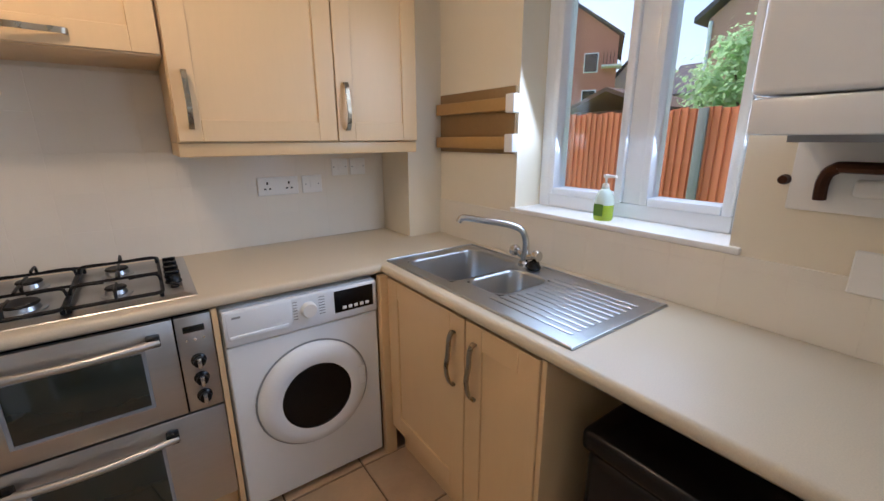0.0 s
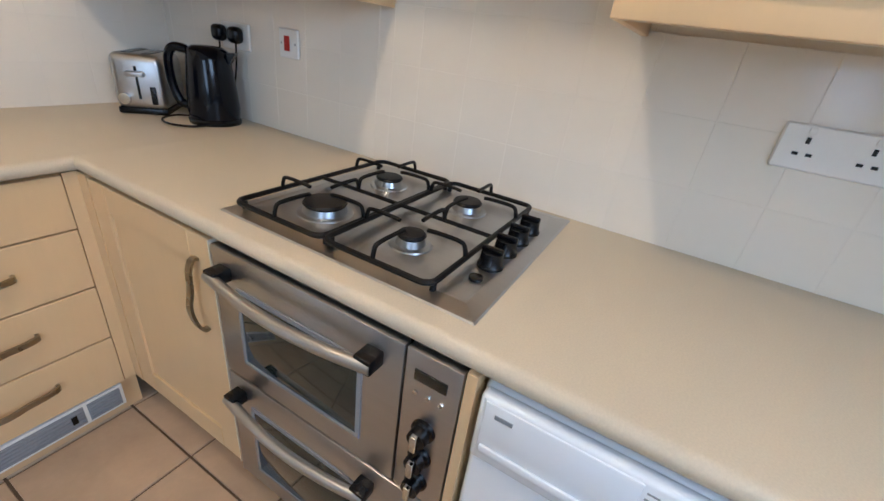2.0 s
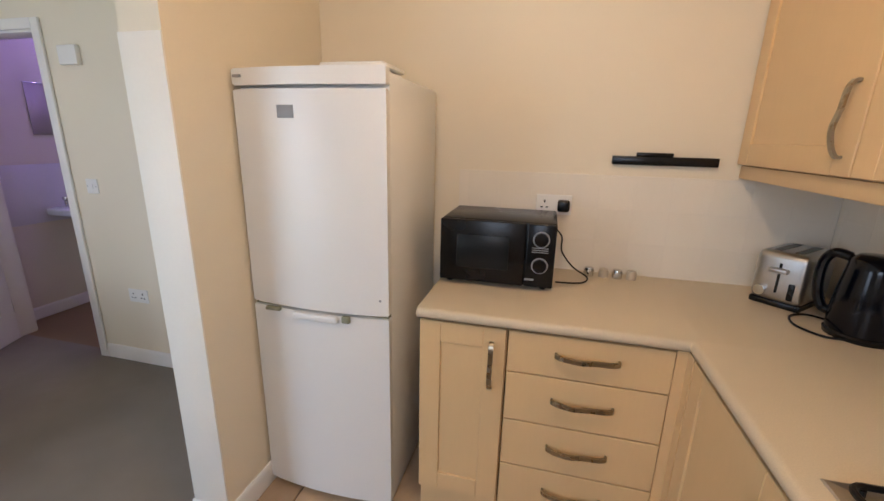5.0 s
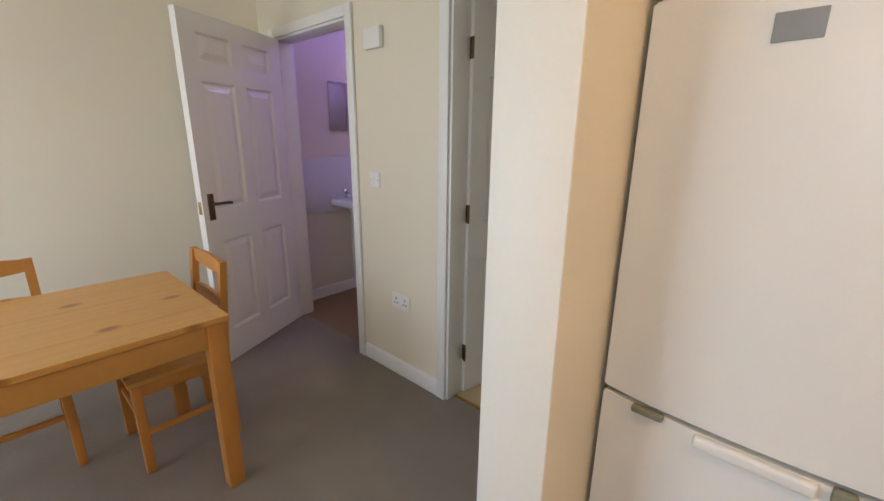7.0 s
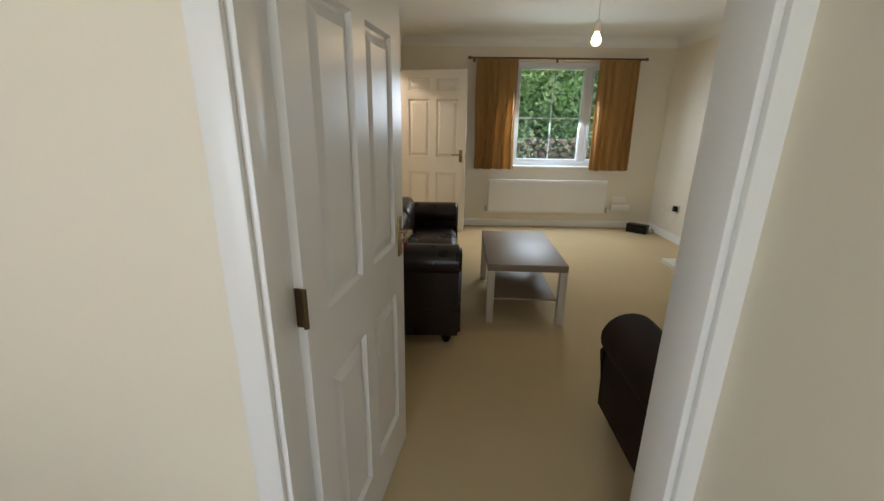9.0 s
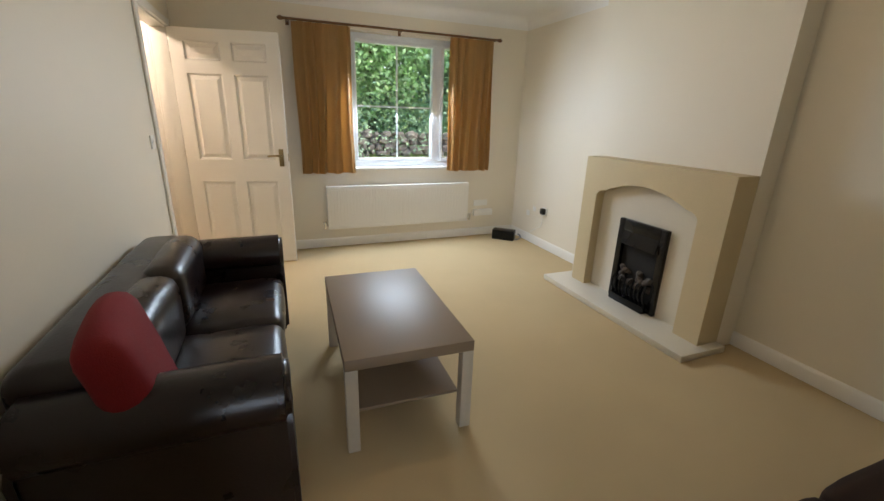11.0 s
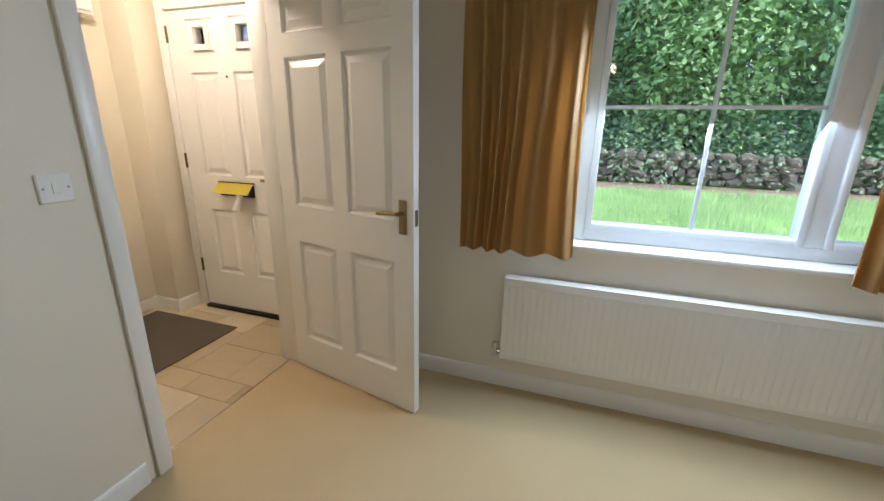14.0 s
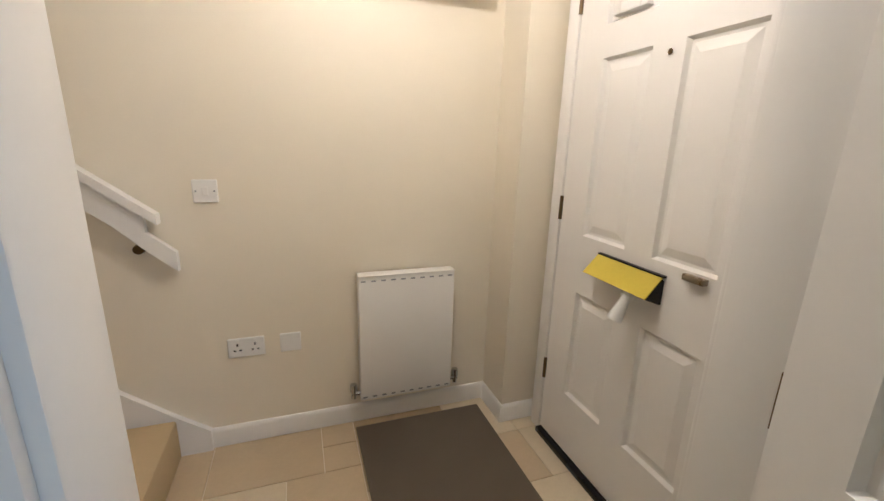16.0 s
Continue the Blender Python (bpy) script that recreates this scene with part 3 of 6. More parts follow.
def window(name, label, x0, x1, y, z0, z1, mull, bars, out, group=""):
    """uPVC window in a wall that faces y, with mullions at given x, and thin bars (xa, xb, x, z) inside the glass."""
    t = thing(name, label, "window", kind="structure")
    d = 0.06
    fr = 0.055
    fm = part("window_frame", bx(bx(bx(bx(bmesh.new(), (x0, y, z0), (x0 + fr, y + d, z1), 0.006), (x1 - fr, y, z0), (x1, y + d, z1), 0.006),
                                    (x0 + fr, y, z0), (x1 - fr, y + d, z0 + fr), 0.006), (x0 + fr, y, z1 - fr), (x1 - fr, y + d, z1), 0.006), UPVC, t)
    edges = [x0 + fr, *[v for q in mull for v in (q - 0.035, q + 0.035)], x1 - fr]
    for q in mull:
        part("mullion", box((q - 0.035, y + 0.001, z0 + fr), (q + 0.035, y + d - 0.001, z1 - fr), 0.006), UPVC, fm)
    for a, b in zip(edges[::2], edges[1::2]):
        s = 0.03
        bm = bmesh.new()
        for p, q in (((a, y - 0.012, z0 + fr), (a + s, y + d + 0.012, z1 - fr)), ((b - s, y - 0.012, z0 + fr), (b, y + d + 0.012, z1 - fr)),
                     ((a + s, y - 0.012, z0 + fr), (b - s, y + d + 0.012, z0 + fr + s)), ((a + s, y - 0.012, z1 - fr - s), (b - s, y + d + 0.012, z1 - fr))):
            bx(bm, p, q, 0.006)
        sash = part("sash", bm, UPVC, t, "white casement sash")
        pn = part("pane", box((a + s - 0.005, y + 0.025, z0 + fr + s - 0.005), (b - s + 0.005, y + 0.031, z1 - fr - s + 0.005)), GLASS, sash)
        pn.visible_shadow = False
        for xa, xb, bxx, bz in bars:
            if a - 0.01 <= xa and xb <= b + 0.01:
                bm = bx(bmesh.new(), (bxx - 0.008, y + 0.018, z0 + fr + s), (bxx + 0.008, y + 0.038, z1 - fr - s), 0.002)
                bx(bm, (a + s, y + 0.0185, bz - 0.008), (b - s, y + 0.0375, bz + 0.008), 0.002)
                part("glazing_bar", bm, UPVC, sash)
    return t


window("window_1", "white two-light kitchen window above the sink", -1.63, -0.81, -0.15, 1.105, 2.12, (-1.245,), (), -1)
window("window_2", "white living room window with glazing bars", -1.965, -0.70, 8.08, 0.835, 2.13, (-1.0,), ((-1.9, -1.07, -1.45, 1.45),), 1)
window("window_3", "white glazed patio door of the dining area", -4.55, -2.95, -0.15, 0.02, 2.1, (-3.75,), (), -1)
single("window_sill", box((-1.66, -0.15, 1.085), (-0.79, WW + 0.012, 1.106), 0.005), GLOSS, "white gloss window sill above the sink", "window sill", "structure")
single("window_sill", box((-1.985, YF - 0.025, 0.81), (-0.68, 8.1, 0.834), 0.006), GLOSS, "white gloss living room window sill", "window sill", "structure")

sky_lamp("sky_kitchen_window", (-1.22, 0.05, 1.66), (-1.22, 1.05, 1.16), 0.76, 0.72, K_WIN)
sky_lamp("sky_patio_door", (-3.75, -0.07, 1.08), (-3.75, 2.2, 0.0), 1.5, 2.0, D_WIN)
sky_lamp("sky_living_window", (-1.45, 7.94, 1.58), (-1.5, 6.94, 0.78), 0.85, 0.70, L_WIN)


def pendant(name, x, y, drop, power, label, color=(1.0, 0.72, 0.43)):
    t = thing(name, label, "ceiling light", pose(x, y, HF))
    part("ceiling_rose", lathe(bmesh.new(), [(0.045, 0.0), (0.045, -0.012), (0.02, -0.03), (0.0, -0.03)], (0, 0, 0)), WHITEP, t)
    part("cable", cyl(bmesh.new(), (0, 0, -0.03), (0, 0, -drop + 0.12), 0.003, n=8), WHITEP, t)
    part("lamp_holder", lathe(bmesh.new(), [(0.0, 0.13), (0.013, 0.13), (0.018, 0.1), (0.018, 0.07), (0.02, 0.055)], (0, 0, -drop)), WHITEP, t)
    b = part("bulb", lathe(bmesh.new(), [(0.013, 0.055), (0.02, 0.04), (0.028, 0.018), (0.03, 0.0), (0.026, -0.017), (0.014, -0.028), (0.0, -0.031)], (0, 0, -drop)),
             glow(name + "_bulb", (1.0, 0.8, 0.5), 9), t, "glowing warm bulb", smooth=80)
    b.visible_shadow = False
    bulb_lamp(name + "_light", (x, y, HF - drop), power, 0.05, color)


pendant("pendant_lamp", -1.80, 5.45, 0.47, L_LAMP, "bare glowing bulb on a white ceiling cable")
pendant("pendant_lamp", -1.0, 1.60, 0.15, K_LAMP, "short kitchen ceiling lamp with a warm bulb")
pendant("pendant_lamp", -4.08, 7.42, 0.13, H_LAMP, "hall ceiling lamp with a warm bulb", (1.0, 0.84, 0.66))
bulb_lamp("cloakroom_light", (-4.25, 3.9, 2.3), W_LAMP, 0.05, (0.38, 0.28, 1.0))

# ---- kitchen ----
def bow_handle(parent, p, q, out, r=0.006):
    """Flat bowed nickel handle from p to q, standing proud along out."""
    p, q, o = Vector(p), Vector(q), Vector(out)
    d = (q - p)
    pts = [p, p + o * 0.012, p + d * 0.14 + o * 0.026, p + d * 0.38 + o * 0.034, p + d * 0.62 + o * 0.026, q - d * 0.12 + o * 0.022, q + o * 0.012, q]
    w = d.cross(o).normalized() * 0.008
    sp = smooth_path(pts, 5)
    bm = bmesh.new()
    rows = []
    for i, c in enumerate(sp):
        nx = (sp[min(i + 1, len(sp) - 1)] - sp[max(i - 1, 0)]).normalized()
        nn = nx.cross(w).normalized() * 0.0035
        rows.append([bm.verts.new(c + s) for s in (w + nn, w - nn, -w - nn, -w + nn)])
    for a, b in zip(rows, rows[1:]):
        for j in range(4):
            bm.faces.new((a[j], a[(j + 1) % 4], b[(j + 1) % 4], b[j]))
    bm.faces.new(rows[0])
    bm.faces.new(rows[-1])
    part("handle", bm, NICKEL, parent, "bowed satin nickel handle", smooth=50)


def shaker(parent, axis, u0, u1, z0, z1, v, side, panel=True, name="cabinet_door", st=0.075):
    """Cabinet front from u0 to u1 at face v looking along side; a recessed panel inside its frame."""
    t = 0.019

    def b(ua, ub, va, vb, za, zb, bev=0.002):
        p, q = ((ua, va, za), (ub, vb, zb)) if axis == "x" else ((va, ua, za), (vb, ub, zb))
        return bx(bmesh.new(), p, q, bev, 1)
    back, front = v, v + side * t
    if not panel:
        return part(name, b(u0, u1, back, front, z0, z1), CAB, parent)
    d = part(name, b(u0 + st, u1 - st, back, back + side * (t - 0.007), z0 + st, z1 - st, 0), CAB, parent)
    part("stile", b(u0, u0 + st, back, front, z0, z1), CAB, d)
    part("stile", b(u1 - st, u1, back, front, z0, z1), CAB, d)
    part("rail", b(u0 + st, u1 - st, back, front, z0, z0 + st), CAB, d)
    part("rail", b(u0 + st, u1 - st, back, front, z1 - st, z1), CAB, d)
    return d


def base_unit(name, label, a, b, category="kitchen cabinet"):
    t = thing(name, label, category)
    part("carcass", box(a, b, 0.001), CAB, t)
    return t


G = "kitchen units"
# corner unit beside the oven, on the hob wall
u = base_unit("base_cabinet", "cream laminate corner base cabinet beside the oven", (-0.59, 1.845, 0.14), (HW - 0.01, 2.99, 0.86))
d = shaker(u, "y", 1.85, 2.345, 0.15, 0.852, -0.592, -1)
bow_handle(d, (-0.611, 1.90, 0.60), (-0.611, 1.90, 0.79), (-1, 0, 0))
part("worn_edge", box((-0.613, 1.8465, 0.15), (-0.591, 1.8495, 0.852)), CABEDGE, u)
part("plinth", box((-0.55, 1.85, 0.0), (-0.535, 2.42, 0.14)), CAB, u)
# cupboard and drawers on the middle wall
u = base_unit("base_cabinet", "cream laminate base cabinet beside the fridge", (-1.455, 2.412, 0.14), (-1.152, 2.99, 0.86))
d = shaker(u, "x", -1.453, -1.155, 0.15, 0.852, 2.41, -1)
bow_handle(d, (-1.20, 2.391, 0.63), (-1.20, 2.391, 0.80), (0, -1, 0))
part("plinth", box((-1.455, 2.43, 0.0), (-1.152, 2.445, 0.14)), CAB, u)
u = base_unit("drawer_unit", "cream laminate unit with four drawers", (-1.148, 2.412, 0.14), (-0.62, 2.99, 0.86), "drawer unit")
for z0, z1 in ((0.705, 0.852), (0.52, 0.70), (0.335, 0.515), (0.15, 0.33)):
    d = shaker(u, "x", -1.145, -0.645, z0, z1, 2.41, -1, False, "drawer_front")
    zc = (z0 + z1) / 2 + 0.01
    bow_handle(d, (-0.99, 2.391, zc), (-0.80, 2.391, zc), (0, -1, 0))
part("filler", bx(box((-0.643, 2.393, 0.15), (-0.593, 2.412, 0.858)), (-0.612, 2.348, 0.15), (-0.593, 2.393, 0.858)), CAB, u)
part("plinth", box((-1.148, 2.43, 0.0), (-0.6, 2.445, 0.14)), CAB, u)
v = thing("plinth_heater", "white plinth heater grille with grey louvres under the drawers", "heater")
part("frame", box((-1.13, 2.399, 0.05), (-0.655, 2.43, 0.138), 0.003), WHITEP, v)
for a, b in ((-1.12, -1.025), (-1.015, -0.765), (-0.755, -0.665)):
    part("grille", box((a, 2.3965, 0.06), (b, 2.3995, 0.128), 0.001), GREYP, v, "grey louvred grille")
    for k in range(5):
        part("slat", box((a + 0.004, 2.394, 0.066 + k * 0.0125), (b - 0.004, 2.3968, 0.071 + k * 0.0125)), GREYP, v)
part("switch", box((-0.80, 2.393, 0.08), (-0.785, 2.3965, 0.11), 0.001), BLACK, v)
# sink units
u = base_unit("base_cabinet", "cream laminate sink cabinet with two doors", (-1.452, WW + 0.002, 0.14), (-0.64, 0.585, 0.725))
for a, b, hx in ((-1.146, -0.645, -1.095), (-1.452, -1.152, -1.20)):
    d = shaker(u, "x", a, b, 0.15, 0.852, 0.587, 1)
    bow_handle(d, (hx, 0.606, 0.60), (hx, 0.606, 0.79), (0, 1, 0))
part("plinth", box((-1.452, 0.53, 0.0), (-0.64, 0.545, 0.14)), CAB, u)
part("end_panel", box((-1.470, WW + 0.002, 0.0), (-1.454, 0.60, 0.86), 0.001), CAB, u)
single("end_panel", box((-2.31, WW + 0.002, 0.0), (-2.29, 0.60, 0.86), 0.001), CAB, "cream laminate end panel under the worktop", "panel")

# worktops with rounded front edges
def nosed(bm, axis, u0, u1, vb, vf, side):
    r = 0.019
    pr = [(vb, 0.862), (vf - side * r * 0.6, 0.862)] + [(vf - side * r + side * r * math.cos(t), 0.881 + r * math.sin(t)) for t in
                                                        (-math.pi / 2 + math.pi * i / 8 for i in range(9))] + [(vb, 0.90)]
    return prism(bm, pr, axis, u0, u1)


def worktop(name, bms, label):
    single(name, bms, TOP, label, "worktop", smooth=40)


SK = (-1.50, -0.615, 0.135, 0.545)            # cut-out of the sink
HB = (-0.545, -0.03, 1.30, 1.80)              # cut-out of the hob
bm = nosed(bmesh.new(), "y", 0.5982, HB[2], HW, -0.62, -1)
nosed(bm, "y", HB[3], 2.385, HW, -0.62, -1)
nosed(bm, "y", HB[2], HB[3], HB[0], -0.62, -1)
bx(bm, (HB[1], HB[2], 0.862), (HW, HB[3], 0.90))
bx(bm, (-0.58, 2.385, 0.862), (HW, YW, 0.90))
worktop("worktop", bm, "beige speckled laminate worktop with the hob set in")
bm = nosed(bmesh.new(), "x", -1.46, -0.58, YW, 2.37, -1)
worktop("worktop", bm, "beige speckled laminate worktop under the microwave")
bm = nosed(bmesh.new(), "x", -2.33, SK[0], WW, 0.62, 1)
nosed(bm, "x", SK[1], -0.601, WW, 0.62, 1)
bx(bm, (-0.601, WW, 0.862), (-0.262, 0.598, 0.90))
bx(bm, (-0.262, 0.262, 0.862), (HW, 0.598, 0.90))
nosed(bm, "x", SK[0], SK[1], SK[3], 0.62, 1)
bx(bm, (SK[0], WW, 0.862), (SK[1], SK[2], 0.90))
worktop("worktop", bm, "beige speckled laminate worktop round the sink")

# wall units
def wall_unit(label, y0, y1, z0, z1, doors, xf=-0.34, pelmet=True):
    t = thing("wall_cabinet", label, "kitchen cabinet", group=G)
    part("carcass", box((xf, y0, z0), (HW - 0.005, y1, z1), 0.001), CAB, t)
    for a, b, hy in doors:
        d = shaker(t, "y", a, b, z0 + 0.003, z1 - 0.003, xf - 0.002, -1)
        if hy is None:
            bow_handle(d, (xf - 0.021, (a + b) / 2 + 0.09, z0 + 0.04), (xf - 0.021, (a + b) / 2 - 0.09, z0 + 0.04), (-1, 0, 0))
        else:
            bow_handle(d, (xf - 0.021, hy, z0 + 0.05), (xf - 0.021, hy, z0 + 0.23), (-1, 0, 0))
    if pelmet:
        part("pelmet", box((xf - 0.005, y0, z0 - 0.05), (xf + 0.012, y1, z0 - 0.002), 0.003), CAB, t)
        for ye in (y0, y1 - 0.016):
            part("pelmet", box((xf + 0.012, ye, z0 - 0.05), (HW - 0.01, ye + 0.016, z0 - 0.002), 0.003), CAB, t)
    return t


wall_unit("cream laminate double wall cabinet with nickel handles", 0.264, 1.232, 1.383, 2.10, ((0.66, 1.228, 1.185), (0.268, 0.654, 0.615)))
wall_unit("short cream laminate cabinet above the hob", 1.236, 1.868, 1.655, 2.10, ((1.24, 1.864, None),), pelmet=False)
wall_unit("cream laminate wall cabinet above the kettle", 1.872, 2.995, 1.383, 2.10, ((1.876, 2.352, 1.92), (2.358, 2.99, 2.405)))

# slatted timber rail with white end blocks on the window wall
rk = thing("wall_rack", "gold-varnished wooden rack with white end caps on the wall", "rack")
part("back_board", box((-0.80, WW + 0.001, 1.33), (-0.275, WW + 0.012, 1.60), 0.002), surf("tan_board", "#8E6E42", 0.5, 0.1, 4, 60, 0.1, 0.05), rk)
for z in (1.53, 1.375):
    part("rail", box((-0.80, WW + 0.012, z - 0.026), (-0.275, WW + 0.04, z + 0.026), 0.004), surf("tan_rail", "#B38A4E", 0.45, 0.12, 3, 50, 0.1, 0.05), rk)
    part("end_cap", box((-0.838, WW + 0.012, z - 0.036), (-0.79, WW + 0.06, z + 0.036), 0.004), WHITEP, rk, "white end cap")

# boiler
bo = thing("boiler", "white wall-hung gas boiler beside the window", "boiler")
part("casing", box((-2.12, WW + 0.002, 1.472), (-1.715, 0.355, 2.15), 0.012, 3), ENAMEL, bo)
part("lower_panel", box((-2.117, WW + 0.002, 1.398), (-1.718, 0.35, 1.468), 0.008), ENAMEL, bo, "white lower casing panel")
part("badge", box((-1.98, 0.355, 1.592), (-1.90, 0.357, 1.607)), GREYP, bo, "small grey maker's bar")
part("underside", box((-2.10, WW + 0.02, 1.385), (-1.78, 0.32, 1.398)), GREYP, bo)
pb = thing("pipe_bracket", "white bracket with copper pipes under the boiler", "bracket")
part("plate", box((-2.12, WW + 0.001, 1.225), (-1.735, WW + 0.012, 1.385), 0.004), WHITEP, pb)
COPPER = surf("tarnished_copper", "#4A3023", 0.4, 0.25, 20, 80, 0.1, 0.1, metal=0.9)
part("pipe", tube(bmesh.new(), smooth_path([(-1.80, WW + 0.03, 1.255), (-1.80, WW + 0.032, 1.30), (-1.815, WW + 0.033, 1.325), (-1.86, WW + 0.033, 1.33), (-2.14, WW + 0.033, 1.325)]), 0.013), COPPER, pb, "dark tarnished copper pipe")
part("pipe_end", lathe(bmesh.new(), [(0.0, 0.02), (0.010, 0.02), (0.013, 0.0)], (-1.725, WW + 0.012, 1.295), 14, "y"), COPPER, pb)
part("cover", box((-1.97, WW + 0.012, 1.265), (-1.85, WW + 0.03, 1.305), 0.01, 3), WHITEP, pb)


def plate(name, label, axis, c, w, h, side, kind_="socket", parts=(), switch=True):
    """Accessory plate on a wall at c; parts are dark pin holes."""
    t = thing(name, label, "socket" if kind_ == "socket" else "switch")
    x, y, z = c
    d = 0.009 * side

    def b(u0, u1, z0, z1, d0, d1, mt, nm, bev=0.002):
        p, q = ((x + u0, y + d0, z + z0), (x + u1, y + d1, z + z1)) if axis == "x" else ((x + d0, y + u0, z + z0), (x + d1, y + u1, z + z1))
        part(nm, box(p, q, bev, 1), mt, t)
    b(-w / 2, w / 2, -h / 2, h / 2, 0, d, WHITEP, "faceplate", 0.003)
    for u in parts:
        for du, dz, ww, hh in ((0, 0.014, 0.0035, 0.006), (-0.011, -0.012, 0.005, 0.003), (0.011, -0.012, 0.005, 0.003)):
            b(u + du - ww, u + du + ww, dz - hh, dz + hh, d, d + 0.0006 * side, BLACK, "pin_hole", 0)
        if switch:
            b(u - 0.006, u + 0.006, 0.026, 0.038, d, d + 0.003 * side, WHITEP, "rocker", 0.001)
    if kind_ == "switch":
        b(-0.010, 0.010, -0.016, 0.016, d, d + 0.004 * side, WHITEP, "rocker", 0.001)
        for u in (-0.032, 0.032):
            b(u - 0.003, u + 0.003, -0.003, 0.003, d, d + 0.001 * side, GREYP, "screw", 0.0005)
    return t


TW = HW - 0.009
plate("double_socket", "white double socket on the tiled hob wall", "y", (TW, 0.828, 1.178), 0.188, 0.086, -1, parts=(-0.05, 0.05))
plate("fused_switch", "white fused switch beside the double socket", "y", (TW, 0.665, 1.178), 0.10, 0.086, -1, "switch")
plate("fused_switch", "white fused switch under the wall cabinet", "y", (TW, 0.515, 1.255), 0.086, 0.086, -1, "switch")
plate("fused_switch", "white fused switch in the tiled corner", "y", (TW, 0.415, 1.255), 0.086, 0.086, -1, "switch")
ck = plate("cooker_switch", "white cooker switch with a red rocker", "y", (TW, 2.29, 1.197), 0.088, 0.088, -1, "switch")
part("red_rocker", box((TW - 0.016, 2.278, 1.175), (TW - 0.0135, 2.302, 1.22), 0.001), surf("red_plastic", "#A31D16", 0.35, 0.05), ck, "red rocker")
plate("double_socket", "white double socket behind the kettle", "y", (TW, 2.56, 1.19), 0.15, 0.086, -1, parts=(0.0,))
plate("double_socket", "white double socket behind the microwave", "x", (-1.03, YW - 0.011, 1.19), 0.15, 0.086, -1, parts=(-0.04,))
plate("double_socket", "white wall socket below the boiler", "x", (-1.955, WW + 0.009, 1.10), 0.15, 0.10, 1)

# hob
hb = thing("gas_hob", "stainless steel four-burner gas hob with black pan supports", "hob")
HX0, HX1, HY0, HY1 = -0.565, -0.008, 1.260, 1.868
bm = bmesh.new()
_out = [(HX0, HY0), (HX1, HY0), (HX1, HY1), (HX0, HY1)]
_rings = [[bm.verts.new((x + (o if x < -0.3 else -o), y + (o if y < 1.5 else -o), z)) for x, y in _out]
          for o, z in ((0.006, 0.8985), (0.0, 0.9005), (0.003, 0.9035), (0.034, 0.9095), (0.040, 0.9085))]
for u, v in zip(_rings, _rings[1:]):
    for i in range(4):
        bm.faces.new((u[i], u[(i + 1) % 4], v[(i + 1) % 4], v[i]))
bm.faces.new(_rings[-1])
bm.faces.new(_rings[0])
part("tray", bm, STEEL, hb, "brushed steel tray with a sloping rim", smooth=None)
for x, y, r in ((-0.43, 1.70, 0.048), (-0.425, 1.475, 0.030), (-0.18, 1.715, 0.036), (-0.175, 1.48, 0.036)):
    br = part("burner", lathe(bmesh.new(), [(r + 0.014, 0.0), (r + 0.012, 0.003), (r + 0.001, 0.005), (r - 0.003, 0.018), (0.0, 0.02)], (x, y, 0.909)), SINKM, hb, "steel burner ring")
    part("burner_cap", lathe(bmesh.new(), [(r - 0.003, 0.0), (r, 0.004), (r - 0.004, 0.009), (0.0, 0.01)], (x, y, 0.928)), IRON, br, "black burner cap")
for y0, y1 in ((1.592, 1.832), (1.352, 1.586)):
    gx0, gx1, cr_ = -0.553, -0.062, 0.022
    loop = []
    for cx, cy, a0 in ((gx1 - cr_, y1 - cr_, 0), (gx0 + cr_, y1 - cr_, 90), (gx0 + cr_, y0 + cr_, 180), (gx1 - cr_, y0 + cr_, 270)):
        loop += [(cx + cr_ * math.cos(radians(a0 + 22.5 * i)), cy + cr_ * math.sin(radians(a0 + 22.5 * i)), 0.928) for i in range(5)]
    g = part("pan_support", tube(bmesh.new(), loop, 0.0058, 8, True), IRON, hb, "black pan support grid")
    yc, xm = (y0 + y1) / 2, (gx0 + gx1) / 2
    part("cross_bar", tube(bmesh.new(), [(xm, y0, 0.928), (xm, y1, 0.928)], 0.005, 8), IRON, g)
    for xc in (-0.43, -0.178):
        for dx, dy in ((1, 0), (-1, 0), (0, 1), (0, -1)):
            e = ((gx1 if xc > xm else xm) if dx > 0 else (xm if xc > xm else gx0), yc) if dx else (xc, y1 if dy > 0 else y0)
            p = (xc + dx * 0.032, yc + dy * 0.032)
            part("finger", tube(bmesh.new(), smooth_path([(e[0], e[1], 0.928), (e[0] - dx * 0.004, e[1] - dy * 0.004, 0.948), (e[0] - dx * 0.016, e[1] - dy * 0.016, 0.957),
                 (p[0] + dx * 0.02, p[1] + dy * 0.02, 0.957), (p[0], p[1], 0.955)], 3), 0.0046, 6), IRON, g)
    for x in (gx0 + 0.02, gx1 - 0.02):
        for y in (y0 + 0.004, y1 - 0.004):
            part("foot", cyl(bmesh.new(), (x, y, 0.907), (x, y, 0.925), 0.006, n=8), IRON, g)
for k, x in enumerate((-0.470, -0.400, -0.330, -0.260)):
    kn = part("knob", lathe(bmesh.new(), [(0.026, 0.0), (0.026, 0.006), (0.023, 0.01), (0.021, 0.032), (0.0, 0.033)], (x + 0.08, 1.316, 0.908)), BLACK, hb, "black control knob")
    part("grip", box((x + 0.075, 1.294, 0.938), (x + 0.085, 1.338, 0.949), 0.003), BLACK, kn)
part("igniter", lathe(bmesh.new(), [(0.013, 0.0), (0.013, 0.006), (0.0, 0.008)], (-0.452, 1.316, 0.908)), BLACK, hb, "black igniter button")

